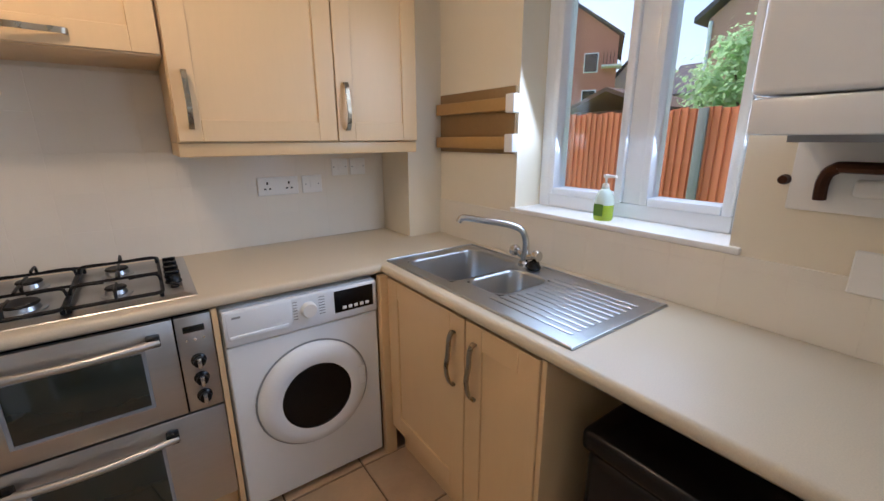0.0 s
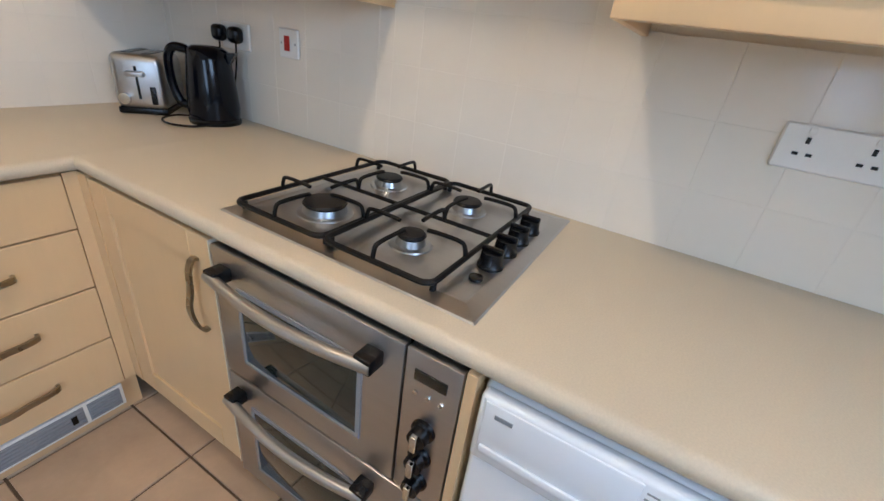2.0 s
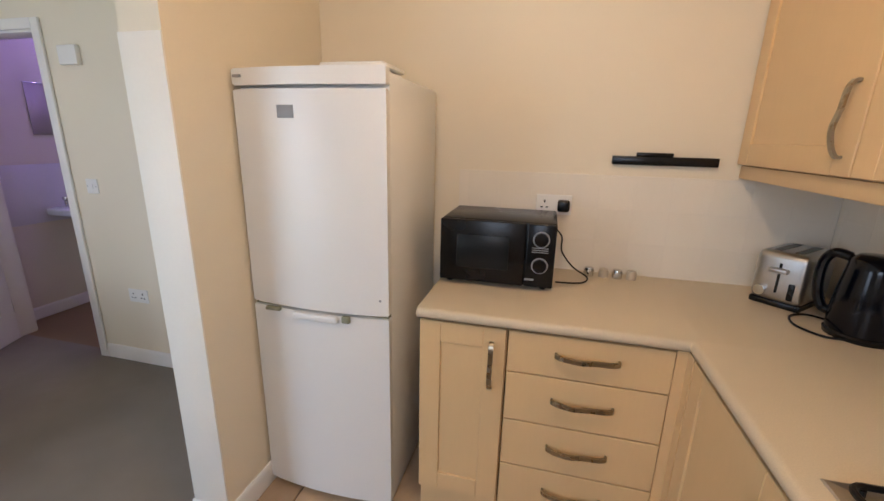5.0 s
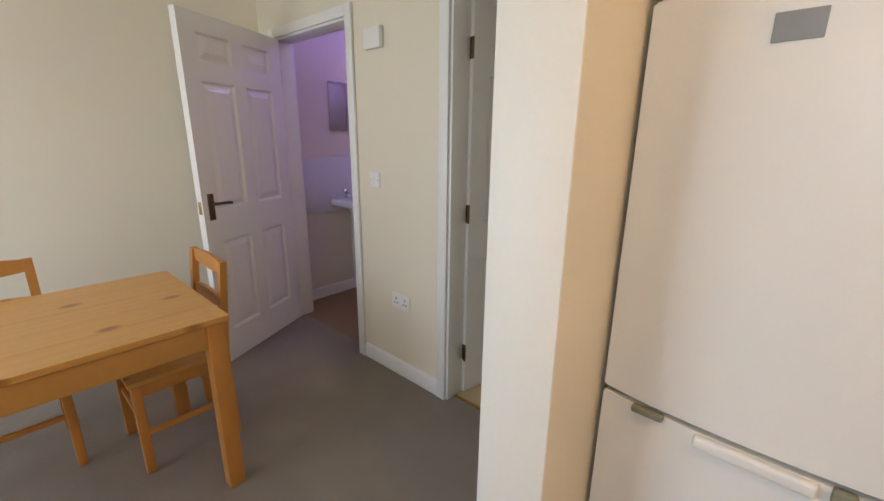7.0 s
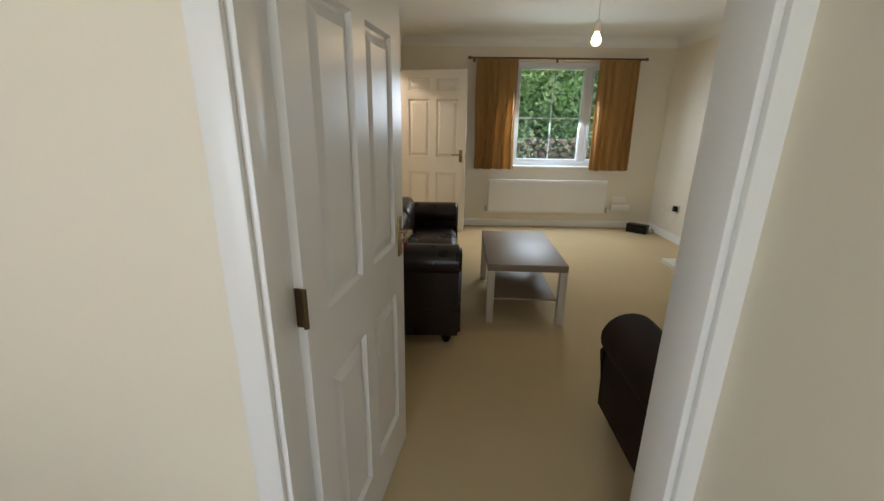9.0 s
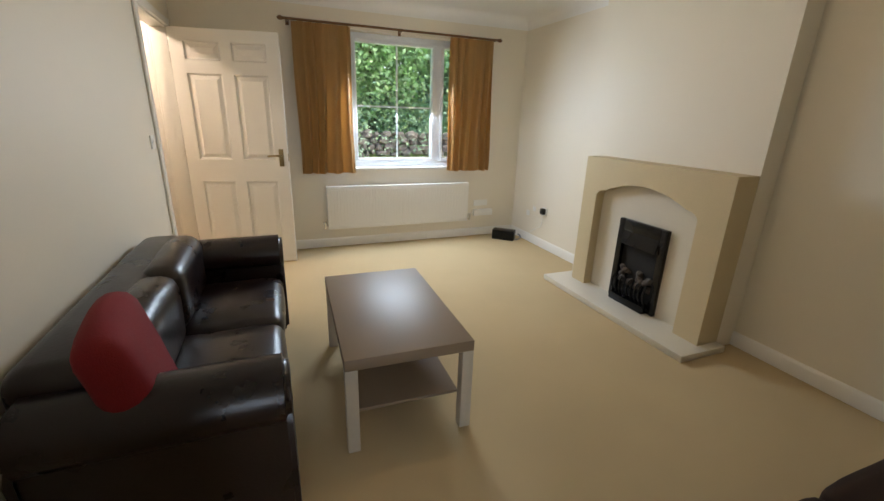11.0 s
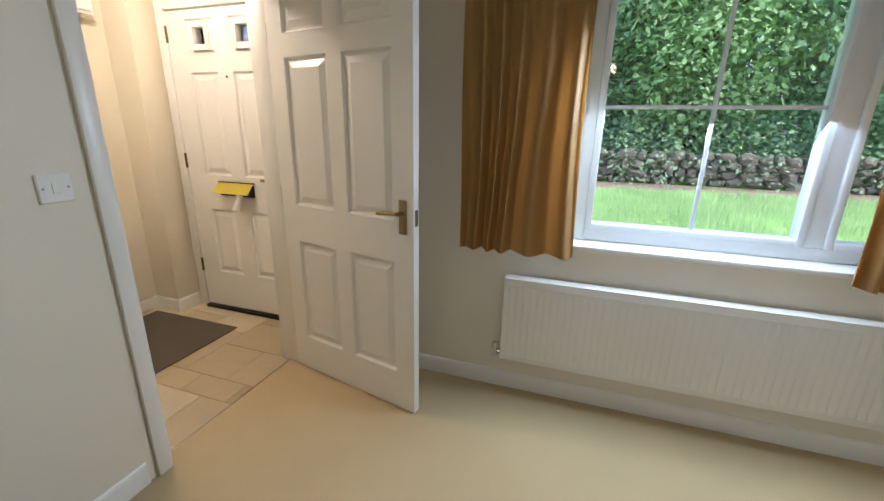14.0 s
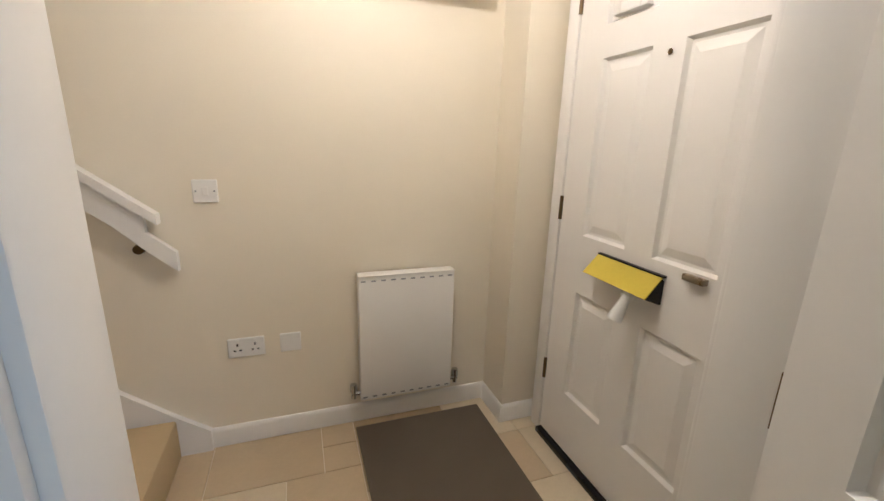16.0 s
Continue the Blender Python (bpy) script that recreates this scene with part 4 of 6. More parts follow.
# double oven
ov = thing("double_oven", "stainless steel built-under double oven", "oven")
XO = -0.60
part("body", box((XO + 0.002, 1.24, 0.14), (-0.05, 1.832, 0.858)), BLACK, ov)


def oven_door(z0, z1, ya=1.345):
    d = part("oven_door", box((XO - 0.02, ya, z0), (XO, 1.83, z1), 0.003), STEEL, ov, "brushed steel oven door")
    part("oven_glass", box((XO - 0.0225, 1.435, z0 + 0.07), (XO - 0.0195, 1.745, z1 - 0.085), 0.001), OVENG, d, "dark green-black oven glass")
    part("glass_trim", bx(bx(bx(bx(bmesh.new(), (XO - 0.0235, 1.425, z0 + 0.06), (XO - 0.02, 1.435, z1 - 0.075)), (XO - 0.0235, 1.745, z0 + 0.06), (XO - 0.02, 1.755, z1 - 0.075)),
         (XO - 0.0235, 1.435, z0 + 0.06), (XO - 0.02, 1.745, z0 + 0.07)), (XO - 0.0235, 1.435, z1 - 0.085), (XO - 0.02, 1.745, z1 - 0.075)), GREYP, d)
    h = part("door_handle", tube(bmesh.new(), smooth_path([(XO - 0.05, 1.385, z1 - 0.05), (XO - 0.064, 1.48, z1 - 0.052), (XO - 0.07, 1.59, z1 - 0.053), (XO - 0.064, 1.70, z1 - 0.052), (XO - 0.05, 1.80, z1 - 0.05)]), 0.012, 12), STEEL, d, "bowed steel door handle")
    for y in (1.40, 1.785):
        part("handle_mount", box((XO - 0.058, y - 0.018, z1 - 0.064), (XO - 0.019, y + 0.018, z1 - 0.034), 0.004), BLACK, h, "black handle mount")


oven_door(0.52, 0.855)
oven_door(0.145, 0.513, 1.24)
cp = part("control_panel", box((XO - 0.02, 1.24, 0.52), (XO, 1.341, 0.855), 0.003), STEEL, ov, "steel control panel")
part("clock", box((XO - 0.0225, 1.262, 0.80), (XO - 0.0195, 1.322, 0.822), 0.001), DGLASS, cp, "small dark clock display")
for y in (1.268, 1.292, 1.316):
    part("button", lathe(bmesh.new(), [(0.004, 0.0), (0.004, -0.004), (0.0, -0.005)], (XO - 0.02, y, 0.775), 10, "x"), CHROME, cp)
for z in (0.70, 0.635, 0.57):
    k = part("knob", lathe(bmesh.new(), [(0.023, 0.0), (0.022, -0.006), (0.018, -0.01), (0.017, -0.026), (0.0, -0.028)], (XO - 0.02, 1.292, z), 20, "x"), BLACK, cp, "black oven knob")
    part("knob_bar", box((XO - 0.056, 1.286, z - 0.017), (XO - 0.046, 1.298, z + 0.017), 0.002), CHROME, k, "chrome grip bar")
single("corner_post", box((-0.64, 0.586, 0.0), (-0.604, 0.636, 0.858), 0.002), CAB, "cream corner post between washing machine and cabinet", "panel")
single("filler_panel", box((-0.618, 1.220, 0.0), (-0.05, 1.237, 0.86)), CAB, "narrow cream filler beside the oven", "panel")
single("plinth", box((-0.55, 1.24, 0.0), (-0.535, 1.845, 0.138)), CAB, "cream plinth under the oven", "plinth")

# washing machine
wm = thing("washing_machine", "white front-loading washing machine under the worktop", "washing machine")
XM = -0.60
part("body", box((XM, 0.64, 0.02), (-0.06, 1.214, 0.845), 0.012, 3), ENAMEL, wm)
part("front_panel", box((XM - 0.014, 0.644, 0.025), (XM + 0.004, 1.21, 0.705), 0.008, 3), ENAMEL, wm)
cp = part("control_panel", box((XM - 0.022, 0.644, 0.71), (XM + 0.004, 1.21, 0.842), 0.008, 3), ENAMEL, wm, "white control panel")
dr = part("detergent_drawer", box((XM - 0.0245, 0.985, 0.735), (XM - 0.018, 1.20, 0.835), 0.003), ENAMEL, cp, "white detergent drawer")
part("drawer_grip", box((XM - 0.029, 1.0, 0.735), (XM - 0.023, 1.195, 0.751), 0.003), ENAMEL, dr)
part("badge", box((XM - 0.026, 1.155, 0.812), (XM - 0.0245, 1.182, 0.819)), GREYP, dr)
part("dial", lathe(bmesh.new(), [(0.03, 0.0), (0.029, -0.012), (0.025, -0.022), (0.0, -0.023)], (XM - 0.022, 0.925, 0.785), 24, "x"), WHITEP, cp, "white programme dial")
for k in range(7):
    z = 0.755 + k * 0.011
    part("programme_mark", box((XM - 0.0226, 0.862, z), (XM - 0.0218, 0.885, z + 0.003)), GREYP, cp)
    part("programme_mark", box((XM - 0.0226, 0.965, z), (XM - 0.0218, 0.98, z + 0.003)), GREYP, cp)
ds = part("display", box((XM - 0.0245, 0.662, 0.742), (XM - 0.0215, 0.825, 0.83), 0.002), BLACK, cp, "black display with white buttons")
for k in range(5):
    part("button", box((XM - 0.0265, 0.682 + k * 0.024, 0.752), (XM - 0.0245, 0.698 + k * 0.024, 0.765), 0.001), WHITEP, ds)
dc = (XM - 0.014, 0.925, 0.432)
po = part("porthole", lathe(bmesh.new(), [(0.215, 0.0), (0.215, -0.008), (0.20, -0.03), (0.165, -0.042), (0.135, -0.034), (0.128, -0.012), (0.128, 0.0)], dc, 48, "x"), ENAMEL, wm, "round white porthole door", smooth=50)
part("seal_gap", lathe(bmesh.new(), [(0.222, 0.001), (0.222, -0.002), (0.20, -0.002)], dc, 48, "x"), GREYP, po)
part("door_glass", lathe(bmesh.new(), [(0.13, -0.014), (0.115, -0.02), (0.06, -0.004), (0.0, 0.0)], dc, 40, "x"), DGLASS, po, "dark glass bowl", smooth=60)
part("chrome_ring", lathe(bmesh.new(), [(0.136, -0.034), (0.131, -0.037), (0.127, -0.03), (0.126, -0.016)], dc, 40, "x"), BLACK, po, smooth=60)
part("sticker", box((XM - 0.033, 0.90, 0.52), (XM - 0.031, 0.945, 0.535)), WHITEP, po, "small white sticker")
part("door_grip", box((XM - 0.054, 0.728, 0.42), (XM - 0.046, 0.758, 0.50), 0.006), ENAMEL, po)
for x in (-0.55, -0.1):
    for y in (0.68, 1.17):
        part("foot", cyl(bmesh.new(), (x, y, 0.0), (x, y, 0.022), 0.02), BLACK, wm)

# sink
sk = thing("kitchen_sink", "stainless steel one-and-a-half bowl sink with ribbed drainer", "sink")
def bowl(x0, x1, y0, y1, dep, name, lab):
    bm = bmesh.new()
    def ring(o, z, r):
        out = []
        for cx, cy, a0 in ((x1 - o - r, y1 - o - r, 0), (x0 + o + r, y1 - o - r, 90), (x0 + o + r, y0 + o + r, 180), (x1 - o - r, y0 + o + r, 270)):
            out += [bm.verts.new((cx + r * math.cos(radians(a0 + 15 * i)), cy + r * math.sin(radians(a0 + 15 * i)), z)) for i in range(7)]
        return out
    rs = [ring(-0.008, 0.9045, 0.06), ring(0.0, 0.9035, 0.055), ring(0.004, 0.895, 0.05), ring(0.01, 0.90 - dep + 0.03, 0.05), ring(0.018, 0.90 - dep + 0.008, 0.045), ring(0.035, 0.90 - dep, 0.03)]
    for a, b in zip(rs, rs[1:]):
        for i in range(len(a)):
            bm.faces.new((a[i], a[(i + 1) % len(a)], b[(i + 1) % len(a)], b[i]))
    bm.faces.new(rs[-1])
    p = part(name, bm, SINKM, sk, lab, smooth=60)
    part("waste", lathe(bmesh.new(), [(0.035, 0.0), (0.033, 0.003), (0.02, 0.001), (0.0, 0.001)], ((x0 + x1) / 2, (y0 + y1) / 2, 0.90 - dep + 0.001)), CHROME, p)


B1, B2 = (-0.965, -0.655, 0.165, 0.52), (-1.165, -0.99, 0.225, 0.475)
deck = bmesh.new()
for x0, x1, y0, y1 in ((B1[1], -0.585, 0.115, 0.575), (B2[1], B1[0], 0.115, 0.575), (-1.52, B2[0], 0.115, 0.575), (B1[0], B1[1], 0.115, B1[2]), (B1[0], B1[1], B1[3], 0.575),
                       (B2[0], B2[1], 0.115, B2[2]), (B2[0], B2[1], B2[3], 0.575)):
    bx(deck, (x0, y0, 0.8985), (x1, y1, 0.9035))
part("deck", deck, SINKM, sk, smooth=None)
rim = tube(bmesh.new(), [(-1.515, 0.12, 0.903), (-0.59, 0.12, 0.903), (-0.59, 0.57, 0.903), (-1.515, 0.57, 0.903)], 0.005, 8, True)
part("rim", rim, SINKM, sk)
bowl(*B1, 0.16, "main_bowl", "deep main bowl")
bowl(*B2, 0.11, "half_bowl", "small half bowl")
for k in range(11):
    y = 0.19 + k * 0.031
    part("drainer_rib", bx(bmesh.new(), (-1.47, y, 0.9025), (-1.205 + 0.01 * abs(k - 5), y + 0.013, 0.9058), 0.002, 2), SINKM, sk)
tp = thing("mixer_tap", "chrome kitchen mixer tap with a swivel spout", "tap")
part("base", lathe(bmesh.new(), [(0.028, 0.0), (0.026, 0.012), (0.018, 0.02), (0.017, 0.05), (0.0, 0.052)], (-0.975, 0.16, 0.903)), CHROME, tp)
part("spout", tube(bmesh.new(), smooth_path([(-0.975, 0.16, 0.94), (-0.975, 0.16, 1.0), (-0.965, 0.175, 1.045), (-0.93, 0.215, 1.068), (-0.84, 0.30, 1.085), (-0.80, 0.34, 1.09), (-0.79, 0.352, 1.072)]), 0.013, 12), CHROME, tp, "curved swivel spout")
for s in (-1, 1):
    bm = cyl(bmesh.new(), (-0.975, 0.16, 0.935), (-0.975 + s * 0.05, 0.16 - 0.008, 0.95), 0.014)
    lathe(bm, [(0.0, -0.012), (0.02, -0.012), (0.024, 0.0), (0.02, 0.014), (0.0, 0.016)], (-0.975 + s * 0.058, 0.158, 0.953), 14, "x")
    part("tap_head", bm, CHROME, tp, "chrome tap head")
single("plug", lathe(bmesh.new(), [(0.024, 0.0), (0.028, 0.01), (0.02, 0.03), (0.0, 0.032)], (-1.035, 0.175, 0.9035)), BLACK, "black rubber sink plug beside the tap", "plug")

# soap
sp = thing("soap_bottle", "clear pump bottle of green soap on the sill", "soap bottle", pose(-1.20, 0.005, 1.106))
part("liquid", lathe(bmesh.new(), [(0.0, 0.0), (0.031, 0.0), (0.034, 0.01), (0.034, 0.055), (0.0, 0.056)], (0, 0, 0)), SOAPM, sp, "yellow-green liquid soap")
part("bottle", lathe(bmesh.new(), [(0.034, 0.056), (0.033, 0.08), (0.022, 0.105), (0.014, 0.112), (0.014, 0.118), (0.0, 0.118)], (0, 0, 0)), CLEARM, sp)
part("label", bx(bmesh.new(), (-0.018, 0.0335, 0.018), (0.018, 0.0348, 0.06)), surf("label_green", "#5F8A2E", 0.5), sp)
bm = lathe(bmesh.new(), [(0.012, 0.118), (0.012, 0.13), (0.004, 0.132), (0.004, 0.15), (0.011, 0.151), (0.011, 0.162), (0.0, 0.163)], (0, 0, 0), 14)
bx(bm, (-0.04, -0.006, 0.152), (0.0, 0.006, 0.161), 0.002)
part("pump", bm, WHITEP, sp, "white pump head")

# bin under the worktop
bi = thing("waste_bin", "black plastic bin under the worktop", "bin")
part("body", box((-1.94, 0.14, 0.0), (-1.55, 0.53, 0.62), 0.03, 3), BLACK, bi)
part("lid", box((-1.95, 0.13, 0.62), (-1.54, 0.54, 0.685), 0.02, 3), BLACK, bi)
part("label", box((-1.76, 0.53, 0.45), (-1.62, 0.533, 0.50)), WHITEP, bi, "grey paper label")

# fridge freezer
fz = thing("fridge_freezer", "off-white upright fridge freezer with a dirty door seam", "fridge freezer")
part("cabinet", box((-2.113, 2.42, 0.03), (-1.565, 2.97, 1.652), 0.008), FRIDGEP, fz)
def bowed(z0, z1, name):
    n, pr = 12, []
    for i in range(n + 1):
        s = i / n
        pr.append((-2.113 + 0.548 * s, 2.385 - 0.022 * (1 - (2 * s - 1) ** 2)))
    pr += [(-1.565, 2.415), (-2.113, 2.415)]
    bm = prism(bmesh.new(), pr, "z", z0, z1)
    es = [e for e in bm.edges if abs(e.verts[0].co.z - e.verts[1].co.z) < 1e-6]
    bmesh.ops.bevel(bm, geom=es, offset=0.004, segments=2, affect="EDGES")
    return part(name, bm, FRIDGEP, fz, smooth=30)


bowed(0.846, 1.600, "fridge_door")
lo = bowed(0.03, 0.834, "freezer_door")
bowed(1.612, 1.665, "top_panel")
part("seal", box((-2.108, 2.393, 0.832), (-1.57, 2.42, 0.848)), surf("olive_grey_seal", "#84836E", 0.7, 0.3, 40, 120, 0.3, 0.2), fz, "grimy grey door seal")
part("handle", box((-1.93, 2.350, 0.806), (-1.75, 2.372, 0.833), 0.007, 3), FRIDGEP, lo, "moulded door grip")
# Olive-grey blocks for the darker ends of the door grip, mottled like the seal.
for p, q in (((-2.045, 2.354, 0.826), (-1.985, 2.372, 0.840)), ((-1.735, 2.354, 0.812), (-1.705, 2.372, 0.838))):
    part("grip_notch", box(p, q, 0.004), bpy.data.materials["olive_grey_seal"], lo, "olive-grey grip notch")
part("badge", box((-1.935, 2.362, 1.51), (-1.875, 2.3665, 1.55), 0.001), GREYP, fz, "small grey badge")
part("thermostat_mark", box((-1.60, 2.38, 0.90), (-1.592, 2.3835, 0.908)), GREYP, fz)
for x in (-2.1, -1.95):
    part("indicator", box((x, 2.372, 1.636), (x + 0.03, 2.378, 1.645), 0.001), GREYP, fz)
for x in (-2.08, -1.61):
    for y in (2.47, 2.9):
        part("foot", cyl(bmesh.new(), (x, y, 0), (x, y, 0.032), 0.02), BLACK, fz)
pa = thing("paper_pile", "loose stack of white papers on the fridge", "papers")
for k, (a, b, r) in enumerate(((-1.75, 2.62, 4), (-1.73, 2.60, -7), (-1.76, 2.64, 12))):
    part("sheet", box((a - 0.12, b - 0.09, 1.667 + k * 0.014), (a + 0.12, b + 0.09, 1.679 + k * 0.014), 0.003), WHITEP, pa)

# microwave
mw = thing("microwave_oven", "black microwave oven on the worktop", "microwave")
part("body", box((-1.45, 2.668, 0.915), (-1.015, 2.975, 1.165), 0.008), BLACK, mw)
md = part("oven_door", box((-1.452, 2.648, 0.918), (-1.125, 2.668, 1.162), 0.006), BLACK, mw, "glossy black door")
part("door_window", box((-1.385, 2.645, 0.975), (-1.185, 2.649, 1.105), 0.002), SMOKED, md, "smoked door window")
mc = part("control_panel", box((-1.121, 2.650, 0.918), (-1.015, 2.668, 1.162), 0.006), BLACK, mw)
for z in (1.105, 1.005):
    k = part("dial", lathe(bmesh.new(), [(0.026, 0.0), (0.025, -0.012), (0.0, -0.014)], (-1.068, 2.65, z), 20, "y"), BLACK, mc, "round black dial")
    part("dial_mark", lathe(bmesh.new(), [(0.031, -0.001), (0.031, -0.002), (0.029, -0.002)], (-1.068, 2.65, z), 24, "y"), GREYP, mc)
for k in range(3):
    part("panel_mark", box((-1.10, 2.6485, 1.055 + 0.008 * k), (-1.04, 2.65, 1.058 + 0.008 * k)), GREYP, mc)
part("badge", box((-1.12, 2.6465, 0.945), (-1.085, 2.648, 0.953)), GREYP, md)
for x in (-1.42, -1.05):
    for y in (2.70, 2.94):
        part("foot", cyl(bmesh.new(), (x, y, 0.9), (x, y, 0.916), 0.012), BLACK, mw)
part("power_cable", tube(bmesh.new(), smooth_path([(-1.016, 2.93, 1.10), (-0.985, 2.93, 1.06), (-0.98, 2.92, 1.0), (-0.93, 2.90, 0.94), (-0.87, 2.88, 0.906), (-0.90, 2.80, 0.905), (-1.0, 2.78, 0.905)]), 0.0035, 6), BLACK, mw, "black power cable")
pl = thing("mains_plug", "black mains plug in the socket", "plug")
part("plug_body", box((-1.015, 2.935, 1.165), (-0.965, 2.978, 1.215), 0.01, 3), BLACK, pl)

# toaster
to = thing("toaster", "brushed steel two-slot toaster beside the kettle", "toaster", pose(-0.165, 2.845, 0.90, 0, 0, -45) @ Matrix.Diagonal((1, 1, 1.08, 1)))
part("body", box((-0.08, -0.12, 0.015), (0.08, 0.12, 0.185), 0.025, 4), STEEL, to)
part("base", box((-0.077, -0.117, 0.0), (0.077, 0.117, 0.022), 0.006), BLACK, to, "black base")
for x in (-0.03, 0.03):
    part("slot", box((x - 0.012, -0.09, 0.184), (x + 0.012, 0.09, 0.1865)), BLACK, to, "dark bread slot")
part("lever", box((-0.028, -0.145, 0.12), (0.028, -0.118, 0.135), 0.004), STEEL, to)
part("lever_slot", box((-0.004, -0.1215, 0.05), (0.004, -0.1195, 0.15)), BLACK, to)
part("dial", lathe(bmesh.new(), [(0.018, 0.0), (0.017, -0.015), (0.0, -0.016)], (-0.045, -0.12, 0.05), 16, "y"), CHROME, to, "chrome browning dial")
part("button", box((0.035, -0.126, 0.035), (0.053, -0.119, 0.09), 0.002), BLACK, to)

# kettle
KM = pose(-0.105, 2.565, 0.90, 0, 0, 40) @ Matrix.Scale(1.06, 4)
ke = thing("kettle", "glossy blue-black electric jug kettle", "kettle", KM)
part("base", lathe(bmesh.new(), [(0.0, 0.0), (0.08, 0.0), (0.082, 0.012), (0.075, 0.02), (0.0, 0.02)], (0, 0, 0)), BLACK, ke)
bm = lathe(bmesh.new(), [(0.0, 0.02), (0.078, 0.02), (0.08, 0.05), (0.074, 0.13), (0.066, 0.20), (0.062, 0.225), (0.045, 0.238), (0.0, 0.242)], (0, 0, 0), 28)
part("jug", bm, KETTLE, ke, smooth=60)
part("handle", tube(bmesh.new(), smooth_path([(0, 0.062, 0.222), (0, 0.10, 0.225), (0, 0.12, 0.19), (0, 0.118, 0.11), (0, 0.10, 0.06), (0, 0.074, 0.05)]), 0.014, 10), KETTLE, ke, "black handle")
part("spout", prism(bmesh.new(), [(-0.055, 0.175), (-0.055, 0.225), (-0.09, 0.228)], "x", -0.018, 0.018), BLACK, ke)
part("water_gauge", box((0.070, -0.008, 0.06), (0.080, 0.008, 0.17), 0.003), GREYP, ke, "clear water gauge")
part("power_cable", tube(bmesh.new(), smooth_path([KM.inverted() @ Vector(q) for q in ((-0.12, 2.65, 0.906), (-0.17, 2.70, 0.905), (-0.235, 2.67, 0.905), (-0.26, 2.59, 0.905), (-0.22, 2.52, 0.905), (-0.16, 2.51, 0.906))]), 0.0035, 6), BLACK, ke)
for y in (2.53, 2.62):
    pl = thing("mains_plug", "black mains plug with a hanging lead", "plug")
    part("plug_body", box((TW - 0.05, y - 0.026, 1.168), (TW - 0.0095, y + 0.026, 1.222), 0.017, 4), BLACK, pl)
    part("lead", tube(bmesh.new(), smooth_path([(TW - 0.03, y, 1.172), (TW - 0.032, y + 0.005, 1.10), (TW - 0.03, y + 0.03, 1.02), (TW - 0.025, y + 0.05, 0.94)]), 0.0035, 6), BLACK, pl)

# magnetic rail and silver ornaments
single("knife_rail", bx(bx(bmesh.new(), (-0.815, YW - 0.022, 1.37), (-0.425, YW - 0.001, 1.405), 0.004), (-0.725, YW - 0.024, 1.405), (-0.59, YW - 0.002, 1.42), 0.004), BLACK,
       "black magnetic knife rail on the wall", "knife rail")
for k, x in enumerate((-0.86, -0.80, -0.745, -0.69)):
    single("spice_pot", lathe(bmesh.new(), [(0.0, 0.0), (0.02, 0.0), (0.022, 0.02), (0.018, 0.036), (0.0, 0.038)], (x, 2.93, 0.90), 16), GREYWL if k % 2 else CHROME,
           "small silver pot standing by the wall", "pot", group="pots on the worktop")

# ---- dining area and cloakroom ----
dt = thing("dining_table", "varnished pine dining table with square legs", "table", pose(-3.715, 1.455, 0))
tt = part("tabletop", box((-0.36, -0.575, 0.712), (0.36, 0.575, 0.7195)), PINE, dt)
for k in range(5):
    part("board", box((-0.375 + 0.15 * k, -0.59, 0.7185), (-0.375 + 0.15 * (k + 1) - 0.0008, 0.59, 0.74), 0.0015, 1), PINE, tt)
for x in (-0.335, 0.335):
    part("apron", box((x - 0.011, -0.52, 0.62), (x + 0.011, 0.52, 0.718), 0.002), PINE, dt)
for y in (-0.54, 0.54):
    part("apron", box((-0.30, y - 0.011, 0.62), (0.30, y + 0.011, 0.718), 0.002), PINEX, dt)
for x in (-0.33, 0.33):
    for y in (-0.545, 0.545):
        part("leg", box((x - 0.03, y - 0.03, 0), (x + 0.03, y + 0.03, 0.718), 0.005), surf("pine_leg", "#C28440", 0.4, 0.12, 6, 60, 0.08, 0.05, stretch=(4, 4, 0.5)) if (x < 0 and y < 0) else bpy.data.materials["pine_leg"], dt)
PL = bpy.data.materials["pine_leg"]


def chair(m, label):
    t = thing("dining_chair", label, "chair", m, group="chairs round the table")
    part("seat", box((-0.20, -0.19, 0.425), (0.20, 0.20, 0.45), 0.008), PINE, t)
    for x in (-0.18, 0.18):
        part("leg", box((x - 0.017, 0.155, 0), (x + 0.017, 0.19, 0.425), 0.004), PL, t)
        bm = prism(bmesh.new(), [(-0.20, 0.0), (-0.165, 0.0), (-0.16, 0.45), (-0.205, 0.88), (-0.235, 0.88), (-0.195, 0.45)], "x", x - 0.017, x + 0.017)
        part("back_post", bm, PL, t)
        part("stretcher", box((x - 0.009, -0.17, 0.18), (x + 0.009, 0.16, 0.205), 0.003), PL, t)
        part("seat_rail", box((x - 0.01, -0.17, 0.37), (x + 0.01, 0.16, 0.425), 0.002), PL, t)
    part("stretcher", box((-0.165, 0.163, 0.24), (0.165, 0.18, 0.265), 0.003), PL, t)
    for z, y, h in ((0.85, -0.222, 0.055), (0.68, -0.205, 0.045)):
        n, lo, hi = 10, [], []
        for i in range(n + 1):
            s = i / n * 2 - 1
            lo.append((s * 0.163, z - h / 2 - 0.012 * (1 - s * s)))
            hi.append((s * 0.163, z + h / 2 + 0.012 * (1 - s * s)))
        bm = prism(bmesh.new(), lo + hi[::-1], "y", y - 0.009, y + 0.009)
        part("back_slat", bm, PL, t)
    part("seat_rail", box((-0.165, 0.163, 0.37), (0.165, 0.183, 0.425), 0.002), PL, t)
    return t


